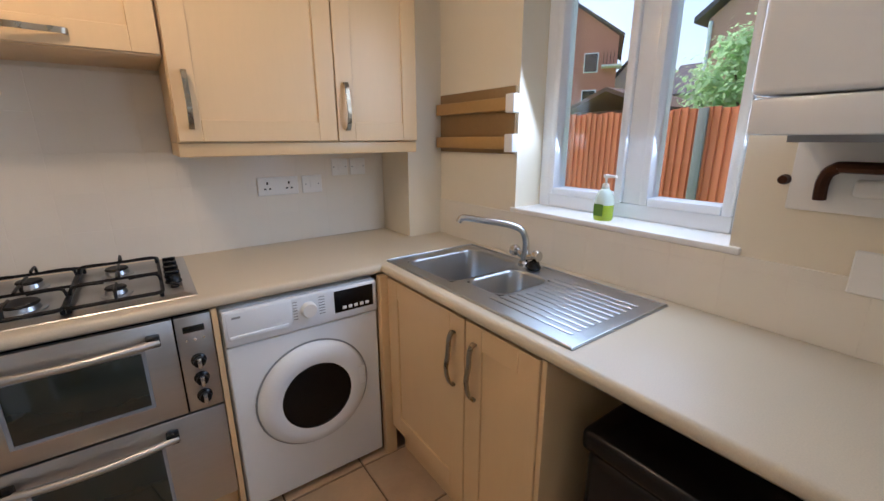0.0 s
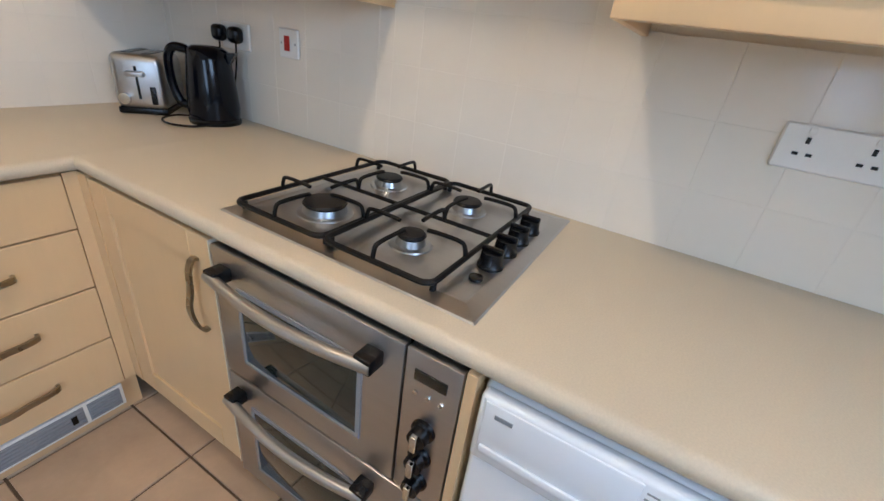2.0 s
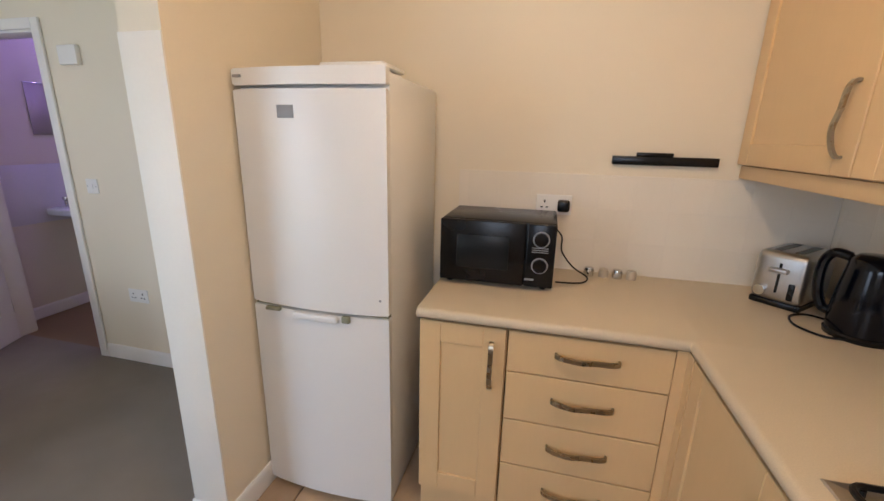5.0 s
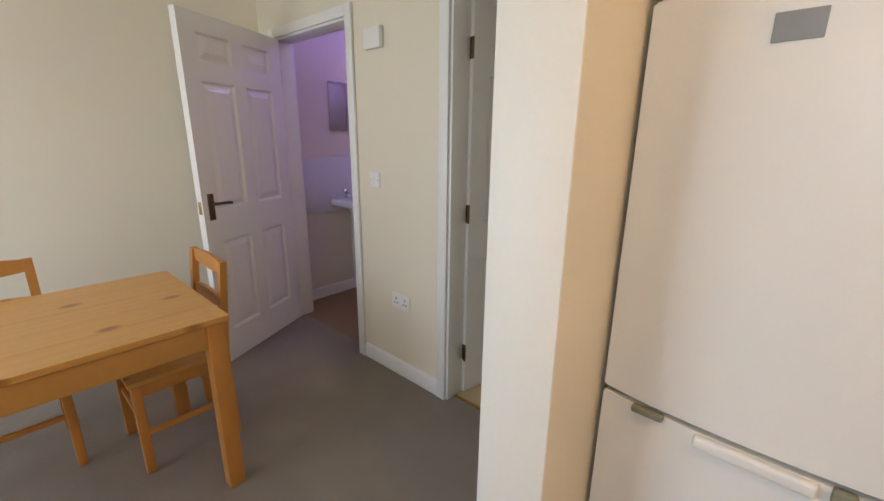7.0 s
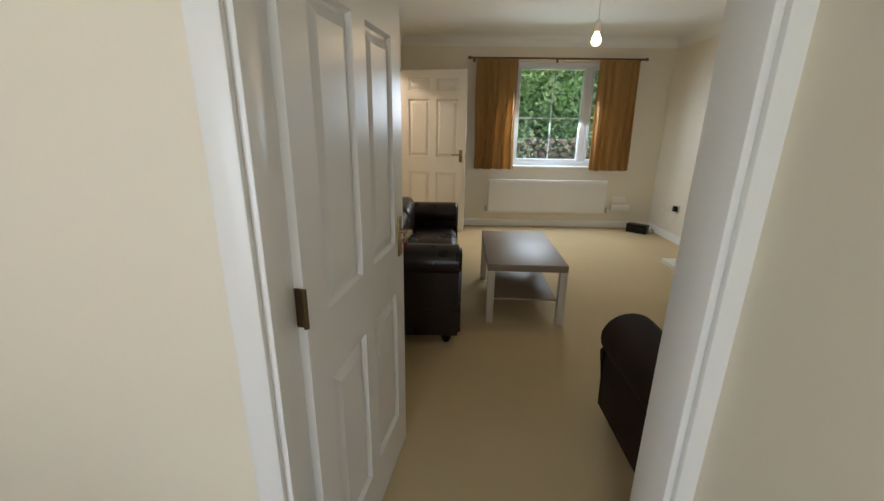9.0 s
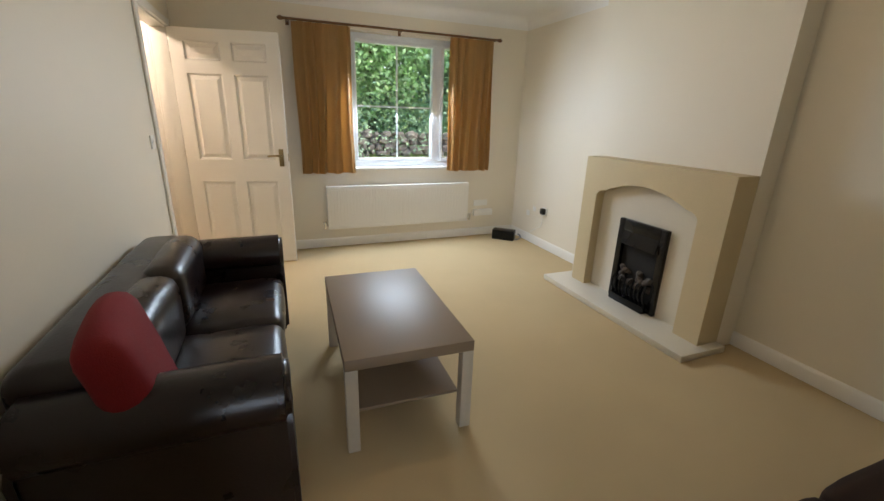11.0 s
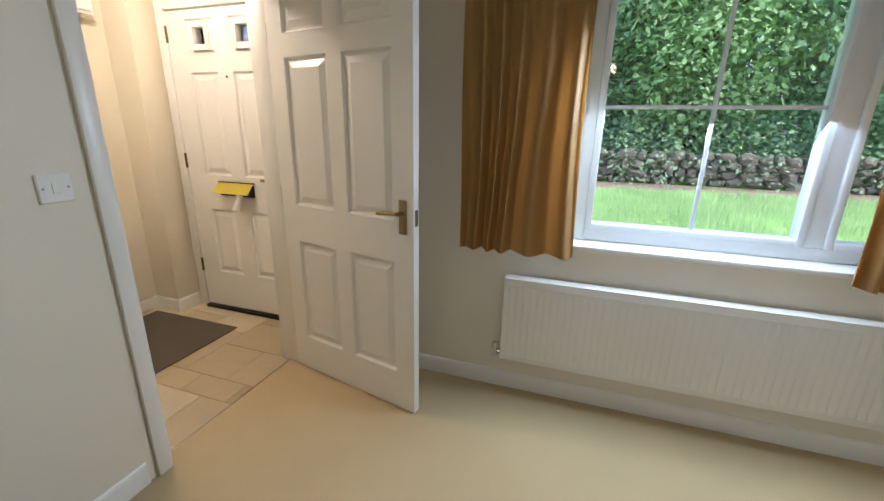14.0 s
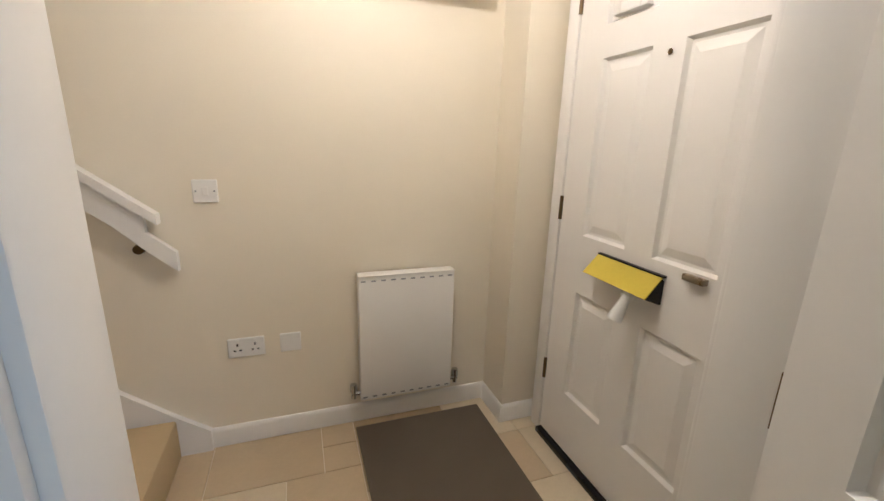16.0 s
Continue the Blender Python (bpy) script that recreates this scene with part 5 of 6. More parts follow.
ch = chair(pose(-3.87, 1.95, 0, 0, 0, 180) @ Matrix.Diagonal((0.97, 0.97, 0.955, 1)), "varnished pine ladder-back chair pushed under the table end")
c2 = copy_thing(ch, pose(-4.13, 1.42, 0, 0, 0, -90))
tagged(c2, "varnished pine ladder-back chair between the table and the wall")

th = thing("control_box", "white plastic control box high on the wall", "control box")
part("casing", box((-3.70, YW - 0.03, 1.80), (-3.57, YW - 0.001, 1.90), 0.006), WHITEP, th)
plate("light_switch", "white light switch beside the cloakroom door", "x", (-3.67, YW, 1.14), 0.086, 0.086, -1, "switch")
plate("double_socket", "white double socket low on the wall", "x", (-3.47, YW, 0.47), 0.146, 0.086, -1, parts=(-0.035, 0.035))
plate("light_switch", "white switch plate on the nib wall", "y", (-2.272, 2.43, 1.08), 0.146, 0.086, -1, "switch")

WCT = surf("white_cloakroom_tile", "#E4E2E4", 0.2, 0.03, 4, 60, 0.02, 0.03)
single("wall_tiling", box((XS + 0.001, 3.14, 0.75), (XS + 0.01, 4.49, 1.2), 0.001), WCT, "white tiled splashback in the cloakroom", "tiling", "structure")
wb = thing("wash_basin", "small white wall-hung wash basin", "basin")
bm = bmesh.new()
bx(bm, (XS + 0.01, 3.48, 0.80), (XS + 0.36, 3.92, 0.86), 0.02, 3)
part("rim", bm, ENAMEL, wb)
part("bowl", lathe(bmesh.new(), [(0.0, -0.13), (0.07, -0.125), (0.13, -0.06), (0.155, 0.0)], (XS + 0.2, 3.70, 0.80), 24), ENAMEL, wb, smooth=60)
part("trap", tube(bmesh.new(), smooth_path([(XS + 0.2, 3.70, 0.68), (XS + 0.2, 3.70, 0.55), (XS + 0.17, 3.70, 0.50), (XS + 0.1, 3.70, 0.50), (XS + 0.02, 3.70, 0.52)]), 0.022, 12), WHITEP, wb, "white waste trap")
part("supply_pipe", cyl(bmesh.new(), (XS + 0.06, 3.66, 0.12), (XS + 0.06, 3.66, 0.78), 0.012), WHITEP, wb)
for y in (3.60, 3.80):
    bm = cyl(bmesh.new(), (XS + 0.07, y, 0.86), (XS + 0.07, y, 0.91), 0.012)
    tube(bm, [(XS + 0.07, y, 0.90), (XS + 0.13, y, 0.905), (XS + 0.135, y, 0.885)], 0.008)
    lathe(bm, [(0.0, 0.03), (0.02, 0.028), (0.022, 0.01), (0.01, 0.0)], (XS + 0.07, y, 0.91), 12)
    part("tap", bm, CHROME, wb, "chrome pillar tap")
MIR = surf("mirror_silver", "#D8D8DC", 0.03, 0.0, 1, 1, 0.0, 0.0, metal=1.0, rvar=0.0)
single("wall_mirror", box((XS + 0.001, 3.52, 1.42), (XS + 0.012, 3.92, 1.80), 0.002), MIR, "small frameless mirror above the basin", "mirror")

# ---- living room ----
def radiator(name, label, w, z0, z1, m, ribs):
    """Panel radiator whose back is at y = 0 and whose width runs along x; it faces -y."""
    t = thing(name, label, "radiator", m)
    bm = bx(bmesh.new(), (-w / 2, -0.085, z0), (w / 2, -0.07, z1), 0.004)
    part("front_panel", bm, GLOSS, t)
    part("back_panel", box((-w / 2, -0.045, z0), (w / 2, -0.03, z1), 0.004), GLOSS, t)
    n = int(w / 0.033)
    for k in range(0 if ribs else n):
        x = -w / 2 + w * (k + 0.5) / n
        part("rib", box((x - 0.013, -0.0862, z0 + 0.03), (x + 0.013, -0.0845, z1 - 0.03), 0.0015, 1), GLOSS, t)
    bm = bmesh.new()
    for a, b in (((-w / 2, -0.09, z1), (w / 2, -0.025, z1 + 0.006)),):
        bx(bm, a, b, 0.002)
    part("top_grille", bm, GLOSS, t)
    for k in range(ribs):
        x = -w / 2 + w * (k + 0.5) / ribs
        part("vent_slot", box((x - 0.012, -0.0905, z1 - 0.022), (x + 0.008, -0.0875, z1 - 0.016)), GREYP, t)
        part("vent_slot", box((x - 0.012, -0.0905, z0 + 0.014), (x + 0.008, -0.0875, z0 + 0.020)), GREYP, t)
    for s in (-1, 1):
        x = s * (w / 2 + 0.03)
        bm = cyl(bmesh.new(), (s * w / 2, -0.06, z0 + 0.03), (x + s * 0.012, -0.06, z0 + 0.03), 0.011)
        cyl(bm, (x, -0.06, z0 + 0.03), (x, 0.0, z0 + 0.03), 0.0075)
        lathe(bm, [(0.0, 0.055), (0.015, 0.053), (0.017, 0.02), (0.012, 0.01), (0.012, -0.02)], (x, -0.06, z0 + 0.025), 14)
        part("valve", bm, CHROME, t, "chrome radiator valve")
    for x in (-w * 0.3, w * 0.3):
        part("bracket", box((x - 0.015, -0.03, z0 + 0.06), (x + 0.015, 0.0, z1 - 0.06)), GLOSS, t)
    return t


radiator("radiator", "white panel radiator under the living room window", 1.59, 0.21, 0.65, pose(-1.455, YF - 0.001, 0), 0)
radiator("radiator", "small white panel radiator in the hall", 0.45, 0.16, 0.772, pose(XS + 0.001, 7.59, 0, 0, 0, 90), 10)


def curtain(label, x0, x1, z0, z1, y, seed):
    """Gathered curtain that hangs in soft folds, drawn in a little towards its foot."""
    rnd = random.Random(seed)
    bm = bmesh.new()
    nu, nz = 90, 26
    ph = [rnd.uniform(0, 6.28) for _ in range(4)]
    grid = []
    for j in range(nz + 1):
        s = j / nz
        z = z1 + (z0 - z1) * s
        row = []
        for i in range(nu + 1):
            u = i / nu
            v = u + 0.05 * math.sin(u * 8.2 + ph[3]) + 0.02 * math.sin(s * 2.5 + u * 5 + ph[2])
            a = 0.012 + 0.019 * min(1, s * 1.6)
            w = math.sin(v * 2 * math.pi * 5.2 + ph[0] + 0.5 * math.sin(3 * s + ph[1])) + 0.25 * math.sin(v * 2 * math.pi * 10.3 + ph[2] + s)
            pinch = math.sin(u * 2 * math.pi * 26) * 0.006 * max(0, 1 - s * 9)
            xx = x0 + (x1 - x0) * u + 0.012 * math.sin(5 * s + ph[3] + u * 5) * s
            row.append(bm.verts.new((xx, y + a * w + pinch, z + 0.004 * math.sin(u * 20 + ph[1]) * s)))
        grid.append(row)
    for a, b in zip(grid, grid[1:]):
        for i in range(nu):
            bm.faces.new((a[i], a[i + 1], b[i + 1], b[i]))
    bmesh.ops.solidify(bm, geom=bm.faces[:], thickness=0.003)
    return single("curtain", bm, CURTM, label, "curtain", group="window curtains", smooth=70)


curtain("gold-brown satin curtain gathered beside the window", -2.475, -1.96, 0.80, 2.13, 7.84, 3)
curtain("gold-brown satin curtain hanging to the sill", -0.965, -0.47, 0.80, 2.13, 7.84, 8)
cr = thing("curtain_rod", "thin dark wooden curtain rod", "curtain rod")
part("rod", cyl(bmesh.new(), (-2.56, 7.85, 2.145), (-0.40, 7.85, 2.145), 0.011), GOLDP, cr)
for x in (-2.56, -0.40):
    part("finial", lathe(bmesh.new(), [(0.0, -0.03), (0.016, -0.015), (0.02, 0.0), (0.016, 0.015), (0.0, 0.03)], (x, 7.85, 2.145), 14, "x"), GOLDP, cr)
for x in (-2.50, -1.46, -0.44):
    part("bracket", bx(cyl(bmesh.new(), (x, 7.85, 2.14), (x, YF, 2.14), 0.006), (x - 0.015, YF - 0.006, 2.11), (x + 0.015, YF - 0.001, 2.17), 0.002), GOLDP, cr)

ct = thing("coffee_table", "grey birch-effect low coffee table with a lower shelf", "coffee table", pose(-2.215, 5.475, 0, 0, 0, -1.5))
part("tabletop", box((-0.278, -0.465, 0.40), (0.278, 0.465, 0.45), 0.002), GREYW, ct)
for x in (-0.252, 0.252):
    for y in (-0.439, 0.439):
        part("leg", box((x - 0.0255, y - 0.0255, 0), (x + 0.0255, y + 0.0255, 0.40), 0.002), GREYWL, ct, "pale birch-effect leg")
part("shelf", box((-0.227, -0.42, 0.165), (0.227, 0.42, 0.18), 0.002), GREYW, ct)


def soft(a, b, bev, sag=0.0, sub=2, puff=0.0, seed=0):
    """A padded block with rounded edges and a soft, uneven skin."""
    bm = bx(bmesh.new(), a, b, bev, 4)
    c = [(p + q) / 2 for p, q in zip(a, b)]
    h = [abs(q - p) / 2 for p, q in zip(a, b)]
    bmesh.ops.subdivide_edges(bm, edges=[e for e in bm.edges if e.calc_length() > 0.12], cuts=4, use_grid_fill=True)
    for v in bm.verts:
        r = [(v.co[i] - c[i]) / h[i] for i in range(3)]
        bulge = (1 - r[0] ** 2) * (1 - r[1] ** 2)
        if r[2] > 0.3:
            v.co.z += puff * max(bulge, 0) - sag * max(bulge, 0)
        bul = (1 - r[0] ** 2) * (1 - r[2] ** 2)
        v.co.y += (1 if r[1] > 0 else -1) * abs(puff) * 0.4 * max(bul, 0)
        v.co += 0.006 * noise.noise_vector(Vector((v.co.x * 5 + seed, v.co.y * 5, v.co.z * 5)))
    return bm


def roll_arm(x0, x1, yb, yf, z0, zt, r):
    """Scroll arm whose roll runs along y from yb to yf."""
    bm = bmesh.new()
    xc = (x0 + x1) / 2
    w = (x1 - x0) / 2
    pr = [(x0 + 0.02, z0), (x1 - 0.02, z0), (x1 - 0.02, zt - 1.6 * r)] + [(xc + (w + 0.012) * math.cos(t), zt - r + r * math.sin(t)) for t in
                                                                 (-0.6 + (math.pi + 1.2) * i / 16 for i in range(17))] + [(x0 + 0.02, zt - 1.6 * r)]
    prism(bm, pr, "y", yb, yf)
    es = [e for e in bm.edges if abs(e.verts[0].co.y - e.verts[1].co.y) < 1e-6]
    bmesh.ops.bevel(bm, geom=es, offset=0.018, segments=3, affect="EDGES")
    return bm


def sofa(name, label, m, L, D, material, seat_h, arm_h, back_h, ncush=2, aw=0.2):
    """Sofa whose back is at y = 0 and which faces +y; its length runs along x."""
    t = thing(name, label, "sofa", m)
    part("base", soft((-L / 2 + 0.02, 0.03, 0.07), (L / 2 - 0.02, D - 0.05, seat_h - 0.13), 0.02), material, t)
    part("backrest", soft((-L / 2 + aw * 0.6, 0.0, 0.1), (L / 2 - aw * 0.6, 0.22, back_h), 0.06, seed=3), material, t, smooth=60)
    for s in (-1, 1):
        x0, x1 = sorted((s * L / 2, s * (L / 2 - aw)))
        a = part("arm", roll_arm(x0, x1, 0.04, D, 0.07, arm_h, aw * 0.5), material, t, "rounded scroll arm", smooth=50)
        part("arm_facing", lathe(bmesh.new(), [(0.0, 0.004), (aw * 0.36, 0.004), (aw * 0.40, 0.0)], ((x0 + x1) / 2, D - 0.002, arm_h - aw * 0.5), 24, "y"), material, a)
    w = (L - 2 * aw) / ncush
    for k in range(ncush):
        x = -L / 2 + aw + k * w
        part("seat_cushion", soft((x + 0.004, 0.18, seat_h - 0.14), (x + w - 0.004, D - 0.02, seat_h), 0.045, puff=0.03, seed=k * 7), material, t, smooth=60)
        part("back_cushion", soft((x + 0.006, 0.14, seat_h - 0.01), (x + w - 0.006, 0.30, back_h + 0.01), 0.06, puff=0.02, seed=20 + k * 5), material, t, smooth=60)
    for x in (-L / 2 + 0.08, L / 2 - 0.08):
        for y in (0.08, D - 0.09):
            part("foot", lathe(bmesh.new(), [(0.0, 0.0), (0.022, 0.0), (0.034, 0.03), (0.034, 0.075), (0.0, 0.076)], (x, y, 0.0), 14), BLACK, t, "dark turned foot")
    return t


sofa("leather_sofa", "dark brown leather two-seat sofa with scroll arms", pose(LWX + 0.02, 5.47, 0, 0, 0, -90), 1.60, 0.70, LEATHER, 0.44, 0.66, 0.72)
sofa("fabric_sofa", "dark brown suede two-seat sofa with rolled arms", pose(-1.30, YL + 0.02, 0), 1.50, 0.93, FABRIC, 0.385, 0.562, 0.74, 2, 0.24)
single("cushion", soft((-0.20, -0.06, 0.0), (0.20, 0.06, 0.38), 0.055, puff=0.02), RED, "red fabric cushion propped on the leather sofa", "cushion", m=pose(-3.08, 4.90, 0.45, 14, 0, -80), smooth=60)

# fireplace
fp = thing("fireplace", "pale cast stone fireplace surround with an arched opening", "fireplace")
Y0, Y1, XF = 5.12, 6.345, -0.33
part("hearth", box((-0.53, 5.06, 0.0), (XF + 0.18, 6.48, 0.045), 0.005), HEARTHM, fp, "pale marble hearth slab")
a0, a1, zs = 5.30, 6.19, 0.80
arch = [(a1, zs)]
for i in range(0, 7):
    t = math.pi / 2 * i / 6
    arch.append((a1 - 0.09 + 0.09 * math.cos(t), zs + 0.06 * math.sin(t)))
n = 14
for i in range(1, n):
    s = i / n
    y = a1 - 0.09 + (a0 - a1 + 0.18) * s
    arch.append((y, zs + 0.06 + 0.085 * (1 - (2 * s - 1) ** 2)))
for i in range(0, 7):
    t = math.pi / 2 * (1 - i / 6)
    arch.append((a0 + 0.09 - 0.09 * math.cos(t), zs + 0.06 * math.sin(t)))


def surround(x0, x1):
    """Two jambs and an arched head, in strips from the arch up to the mantel."""
    bm = bmesh.new()
    bx(bm, (x0, Y0, 0.045), (x1, a0, 1.10))
    bx(bm, (x0, a1, 0.045), (x1, Y1, 1.10))
    for (ya, za), (yb, zb) in zip(arch, arch[1:]):
        if ya - yb > 1e-5:
            prism(bm, [(yb, zb), (ya, za), (ya, 1.10), (yb, 1.10)], "x", x0, x1)
    bmesh.ops.remove_doubles(bm, verts=bm.verts[:], dist=1e-5)
    return bm


part("surround", surround(XF, -0.152), STONEF, fp, smooth=30)
part("back_panel", box((-0.252, a0 - 0.002, 0.045), (-0.2, a1 + 0.002, 1.0)), HEARTHM, fp, "pale marble back panel")
ga = thing("gas_fire", "black inset gas fire with grey coals", "gas fire")
F0, F1, FX = 5.515, 5.945, -0.252
bm = bmesh.new()
for p, q in (((FX - 0.035, F0, 0.05), (FX, F0 + 0.05, 0.68)), ((FX - 0.035, F1 - 0.05, 0.05), (FX, F1, 0.68)), ((FX - 0.035, F0 + 0.05, 0.60), (FX, F1 - 0.05, 0.68)), ((FX - 0.035, F0 + 0.05, 0.05), (FX, F1 - 0.05, 0.10))):
    bx(bm, p, q, 0.004)
part("frame", bm, BLACK, ga)
part("firebox", box((FX - 0.004, F0 + 0.05, 0.10), (FX - 0.001, F1 - 0.05, 0.60)), SOOT, ga)
part("canopy", prism(bmesh.new(), [(FX - 0.034, 0.60), (FX - 0.055, 0.50), (FX - 0.048, 0.50), (FX - 0.02, 0.60)], "y", F0 + 0.055, F1 - 0.055), BLACK, ga, "black sloping canopy")
rnd = random.Random(5)
for k in range(26):
    y, z, s = rnd.uniform(F0 + 0.08, F1 - 0.08), 0.20 + 0.03 * (k // 7) + rnd.uniform(0, 0.03), rnd.uniform(0.017, 0.028)
    bm = bmesh.new()
    bmesh.ops.create_icosphere(bm, subdivisions=2, radius=s)
    for v in bm.verts:
        v.co *= 1 + 0.35 * noise.noise(v.co * 40 + Vector((k, 0, 0)))
        v.co += Vector((FX - 0.035 + 0.012 * (k % 3), y, z))
    part("coal", bm, COAL, ga, smooth=None)
for k in range(9):
    y = F0 + 0.065 + k * 0.0375
    part("fret_bar", tube(bmesh.new(), smooth_path([(FX - 0.05, y, 0.10), (FX - 0.075, y + 0.004, 0.16), (FX - 0.078, y, 0.22), (FX - 0.066, y - 0.004, 0.255)]), 0.007, 8), BLACK, ga)
part("fret_base", box((FX - 0.08, F0 + 0.05, 0.047), (FX - 0.03, F1 - 0.05, 0.105), 0.005), BLACK, ga)

# corner clutter
sb = thing("speaker_box", "small black box with leads on the carpet", "speaker", pose(-0.25, 7.72, 0, 0, 0, -42))
part("body", box((-0.13, -0.06, 0.0), (0.13, 0.06, 0.115), 0.006), BLACK, sb)
part("lead", tube(bmesh.new(), smooth_path([(0.13, 0.0, 0.02), (0.17, -0.03, 0.02), (0.20, 0.02, 0.05), (0.16, 0.05, 0.07), (0.2, 0.06, 0.02)]), 0.006, 6), GREYP, sb, "coiled grey lead")
plate("aerial_socket", "small white aerial socket low on the wall", "y", (XN, 7.62, 0.33), 0.06, 0.06, -1)
so = plate("single_socket", "white single socket with a black plug", "y", (XN, 7.30, 0.41), 0.086, 0.086, -1)
part("black_plug", box((XN - 0.05, 7.27, 0.38), (XN - 0.0095, 7.33, 0.445), 0.008), BLACK, so, "black mains plug")
part("lead", tube(bmesh.new(), smooth_path([(XN - 0.03, 7.30, 0.385), (XN - 0.02, 7.32, 0.25), (XN - 0.02, 7.4, 0.2), (XN - 0.03, 7.55, 0.1)]), 0.003, 6), WHITEP, so)
plate("aerial_socket", "small white aerial socket by the corner", "y", (XN, 7.50, 0.40), 0.05, 0.05, -1)
plate("double_socket", "white double socket beside the radiator", "x", (-0.46, YF, 0.40), 0.18, 0.07, -1, parts=())
bt = thing("wall_box", "white plastic junction box beside the radiator", "junction box")
part("casing", box((-0.56, YF - 0.045, 0.25), (-0.31, YF - 0.001, 0.325), 0.006), WHITEP, bt)

plate("light_switch", "white light switch beside the hall doorway", "y", (LWX, 6.79, 1.16), 0.088, 0.086, 1, "switch")

# ---- hall ----
single("door_mat", box((-4.83, 7.34, 0.002), (-4.08, 7.975, 0.012), 0.003), MATM, "worn grey-brown door mat", "mat")
plate("light_switch", "white hall light switch", "y", (XS, 6.80, 1.145), 0.088, 0.088, 1, "switch")
plate("double_socket", "white double socket low on the hall wall", "y", (XS, 6.89, 0.47), 0.146, 0.088, 1, parts=(-0.035, 0.035))
plate("telephone_socket", "white telephone socket beside the double socket", "y", (XS, 7.07, 0.47), 0.088, 0.088, 1)
fb = thing("consumer_unit", "white consumer unit high on the hall wall", "fuse box")
part("casing", box((XS + 0.001, 7.48, 1.95), (XS + 0.10, 7.93, 2.18), 0.006), WHITEP, fb)
part("cover", box((XS + 0.10, 7.50, 1.97), (XS + 0.115, 7.91, 2.10), 0.004), WHITEP, fb)

st = thing("staircase", "carpeted staircase with a white wall string", "stairs", kind="structure")
for k in range(7):
    part("step", box((XS + 0.03, 6.60 - 0.225 * (k + 1), 0), (LWX - 0.45, 6.60 - 0.225 * k, 0.185 * (k + 1)), 0.012), CREAMC, st, "beige carpeted step")
bm = prism(bmesh.new(), [(6.72, 0.0), (6.72, 0.10), (6.60, 0.19), (5.0, 1.51), (5.0, 1.2), (6.50, 0.0)], "x", XS + 0.001, XS + 0.028)
part("string", bm, GLOSS, st, "white painted wall string")
hr = thing("handrail", "white painted stair handrail on the wall", "handrail")
bm = prism(bmesh.new(), [(6.69, 0.845), (6.69, 0.92), (6.60, 1.0), (6.60, 1.06), (5.2, 2.16), (5.2, 2.08), (6.50, 1.03), (6.60, 0.925)], "x", XS + 0.03, XS + 0.06)
part("rail", bm, GLOSS, hr)
part("moulding", prism(bmesh.new(), [(6.645, 1.03), (6.645, 1.068), (5.2, 2.2), (5.2, 2.162)], "x", XS + 0.028, XS + 0.078), GLOSS, hr)
for y, z in ((6.56, 0.93), (5.6, 1.72)):
    part("bracket", lathe(bmesh.new(), [(0.02, 0.0), (0.018, 0.03), (0.0, 0.032)], (XS, y, z), 14, "x"), BRONZE, hr, "dull brass bracket")

# ---- outside ----
def leaves(c, rad, n, size, seed, shell=0.5):
    """Uneven crown of many small leaves in clumps."""
    rnd = random.Random(seed)
    vs, fs = [], []
    for _ in range(n // 60):
        while True:
            d = Vector([rnd.uniform(-1, 1) for _ in range(3)])
            if shell < d.length < 1:
                break
        k = Vector(c) + Vector((d.x * rad[0], d.y * rad[1], d.z * rad[2]))
        s = rnd.uniform(0.07, 0.16) * min(max(rad), 5)
        for _ in range(60):
            p = k + Vector([rnd.gauss(0, s) for _ in range(3)])
            w = Vector((rnd.gauss(0, 0.35), rnd.gauss(0, 0.35), 1)) + 0.6 * (p - k) / s
            a = w.orthogonal().normalized() * size * rnd.uniform(0.6, 1.3)
            a = Matrix.Rotation(rnd.uniform(0, 6.28), 3, w.normalized()) @ a
            b = w.cross(a).normalized() * a.length * 0.55
            i = len(vs)
            vs += [tuple(p - a), tuple(p + b), tuple(p + a), tuple(p - b)]
            fs.append((i, i + 1, i + 2, i + 3))
    me = bpy.data.meshes.new("m")
    me.from_pydata(vs, [], fs)
    return me


def tree(name, label, base, h, c, rad, n, size, mat_, seed, shell=0.3):
    t = thing(name, label, "tree")
    rnd = random.Random(seed)
    b = Vector(base)
    bm = tube(bmesh.new(), smooth_path([b, b + Vector((0.05, 0.0, h * 0.4)), b + Vector((-0.05, 0.05, h * 0.75)), b + Vector((0.02, 0, h))]), [0.05 * h * (1 - 0.85 * i / 18) * 0.6 for i in range(19)], 8)
    for _ in range(7):
        p = b + Vector((0, 0, h * rnd.uniform(0.35, 0.85)))
        q = Vector(c) + Vector([rnd.uniform(-0.7, 0.7) * r for r in rad])
        tube(bm, [p, (p + q) / 2 + Vector((0, 0, 0.1)), q], [0.018 * h, 0.011 * h, 0.004 * h], 6)
    part("trunk", bm, BARK, t)
    me = leaves(c, rad, n, size, seed, shell)
    me.materials.append(mat_)
    ob = new("crown", me)
    ob.parent = t
    return t


single("ground", box((-200, -200, -0.35), (200, 200, -0.25)), GRASSM, "mown grass round the house", "ground", "structure")
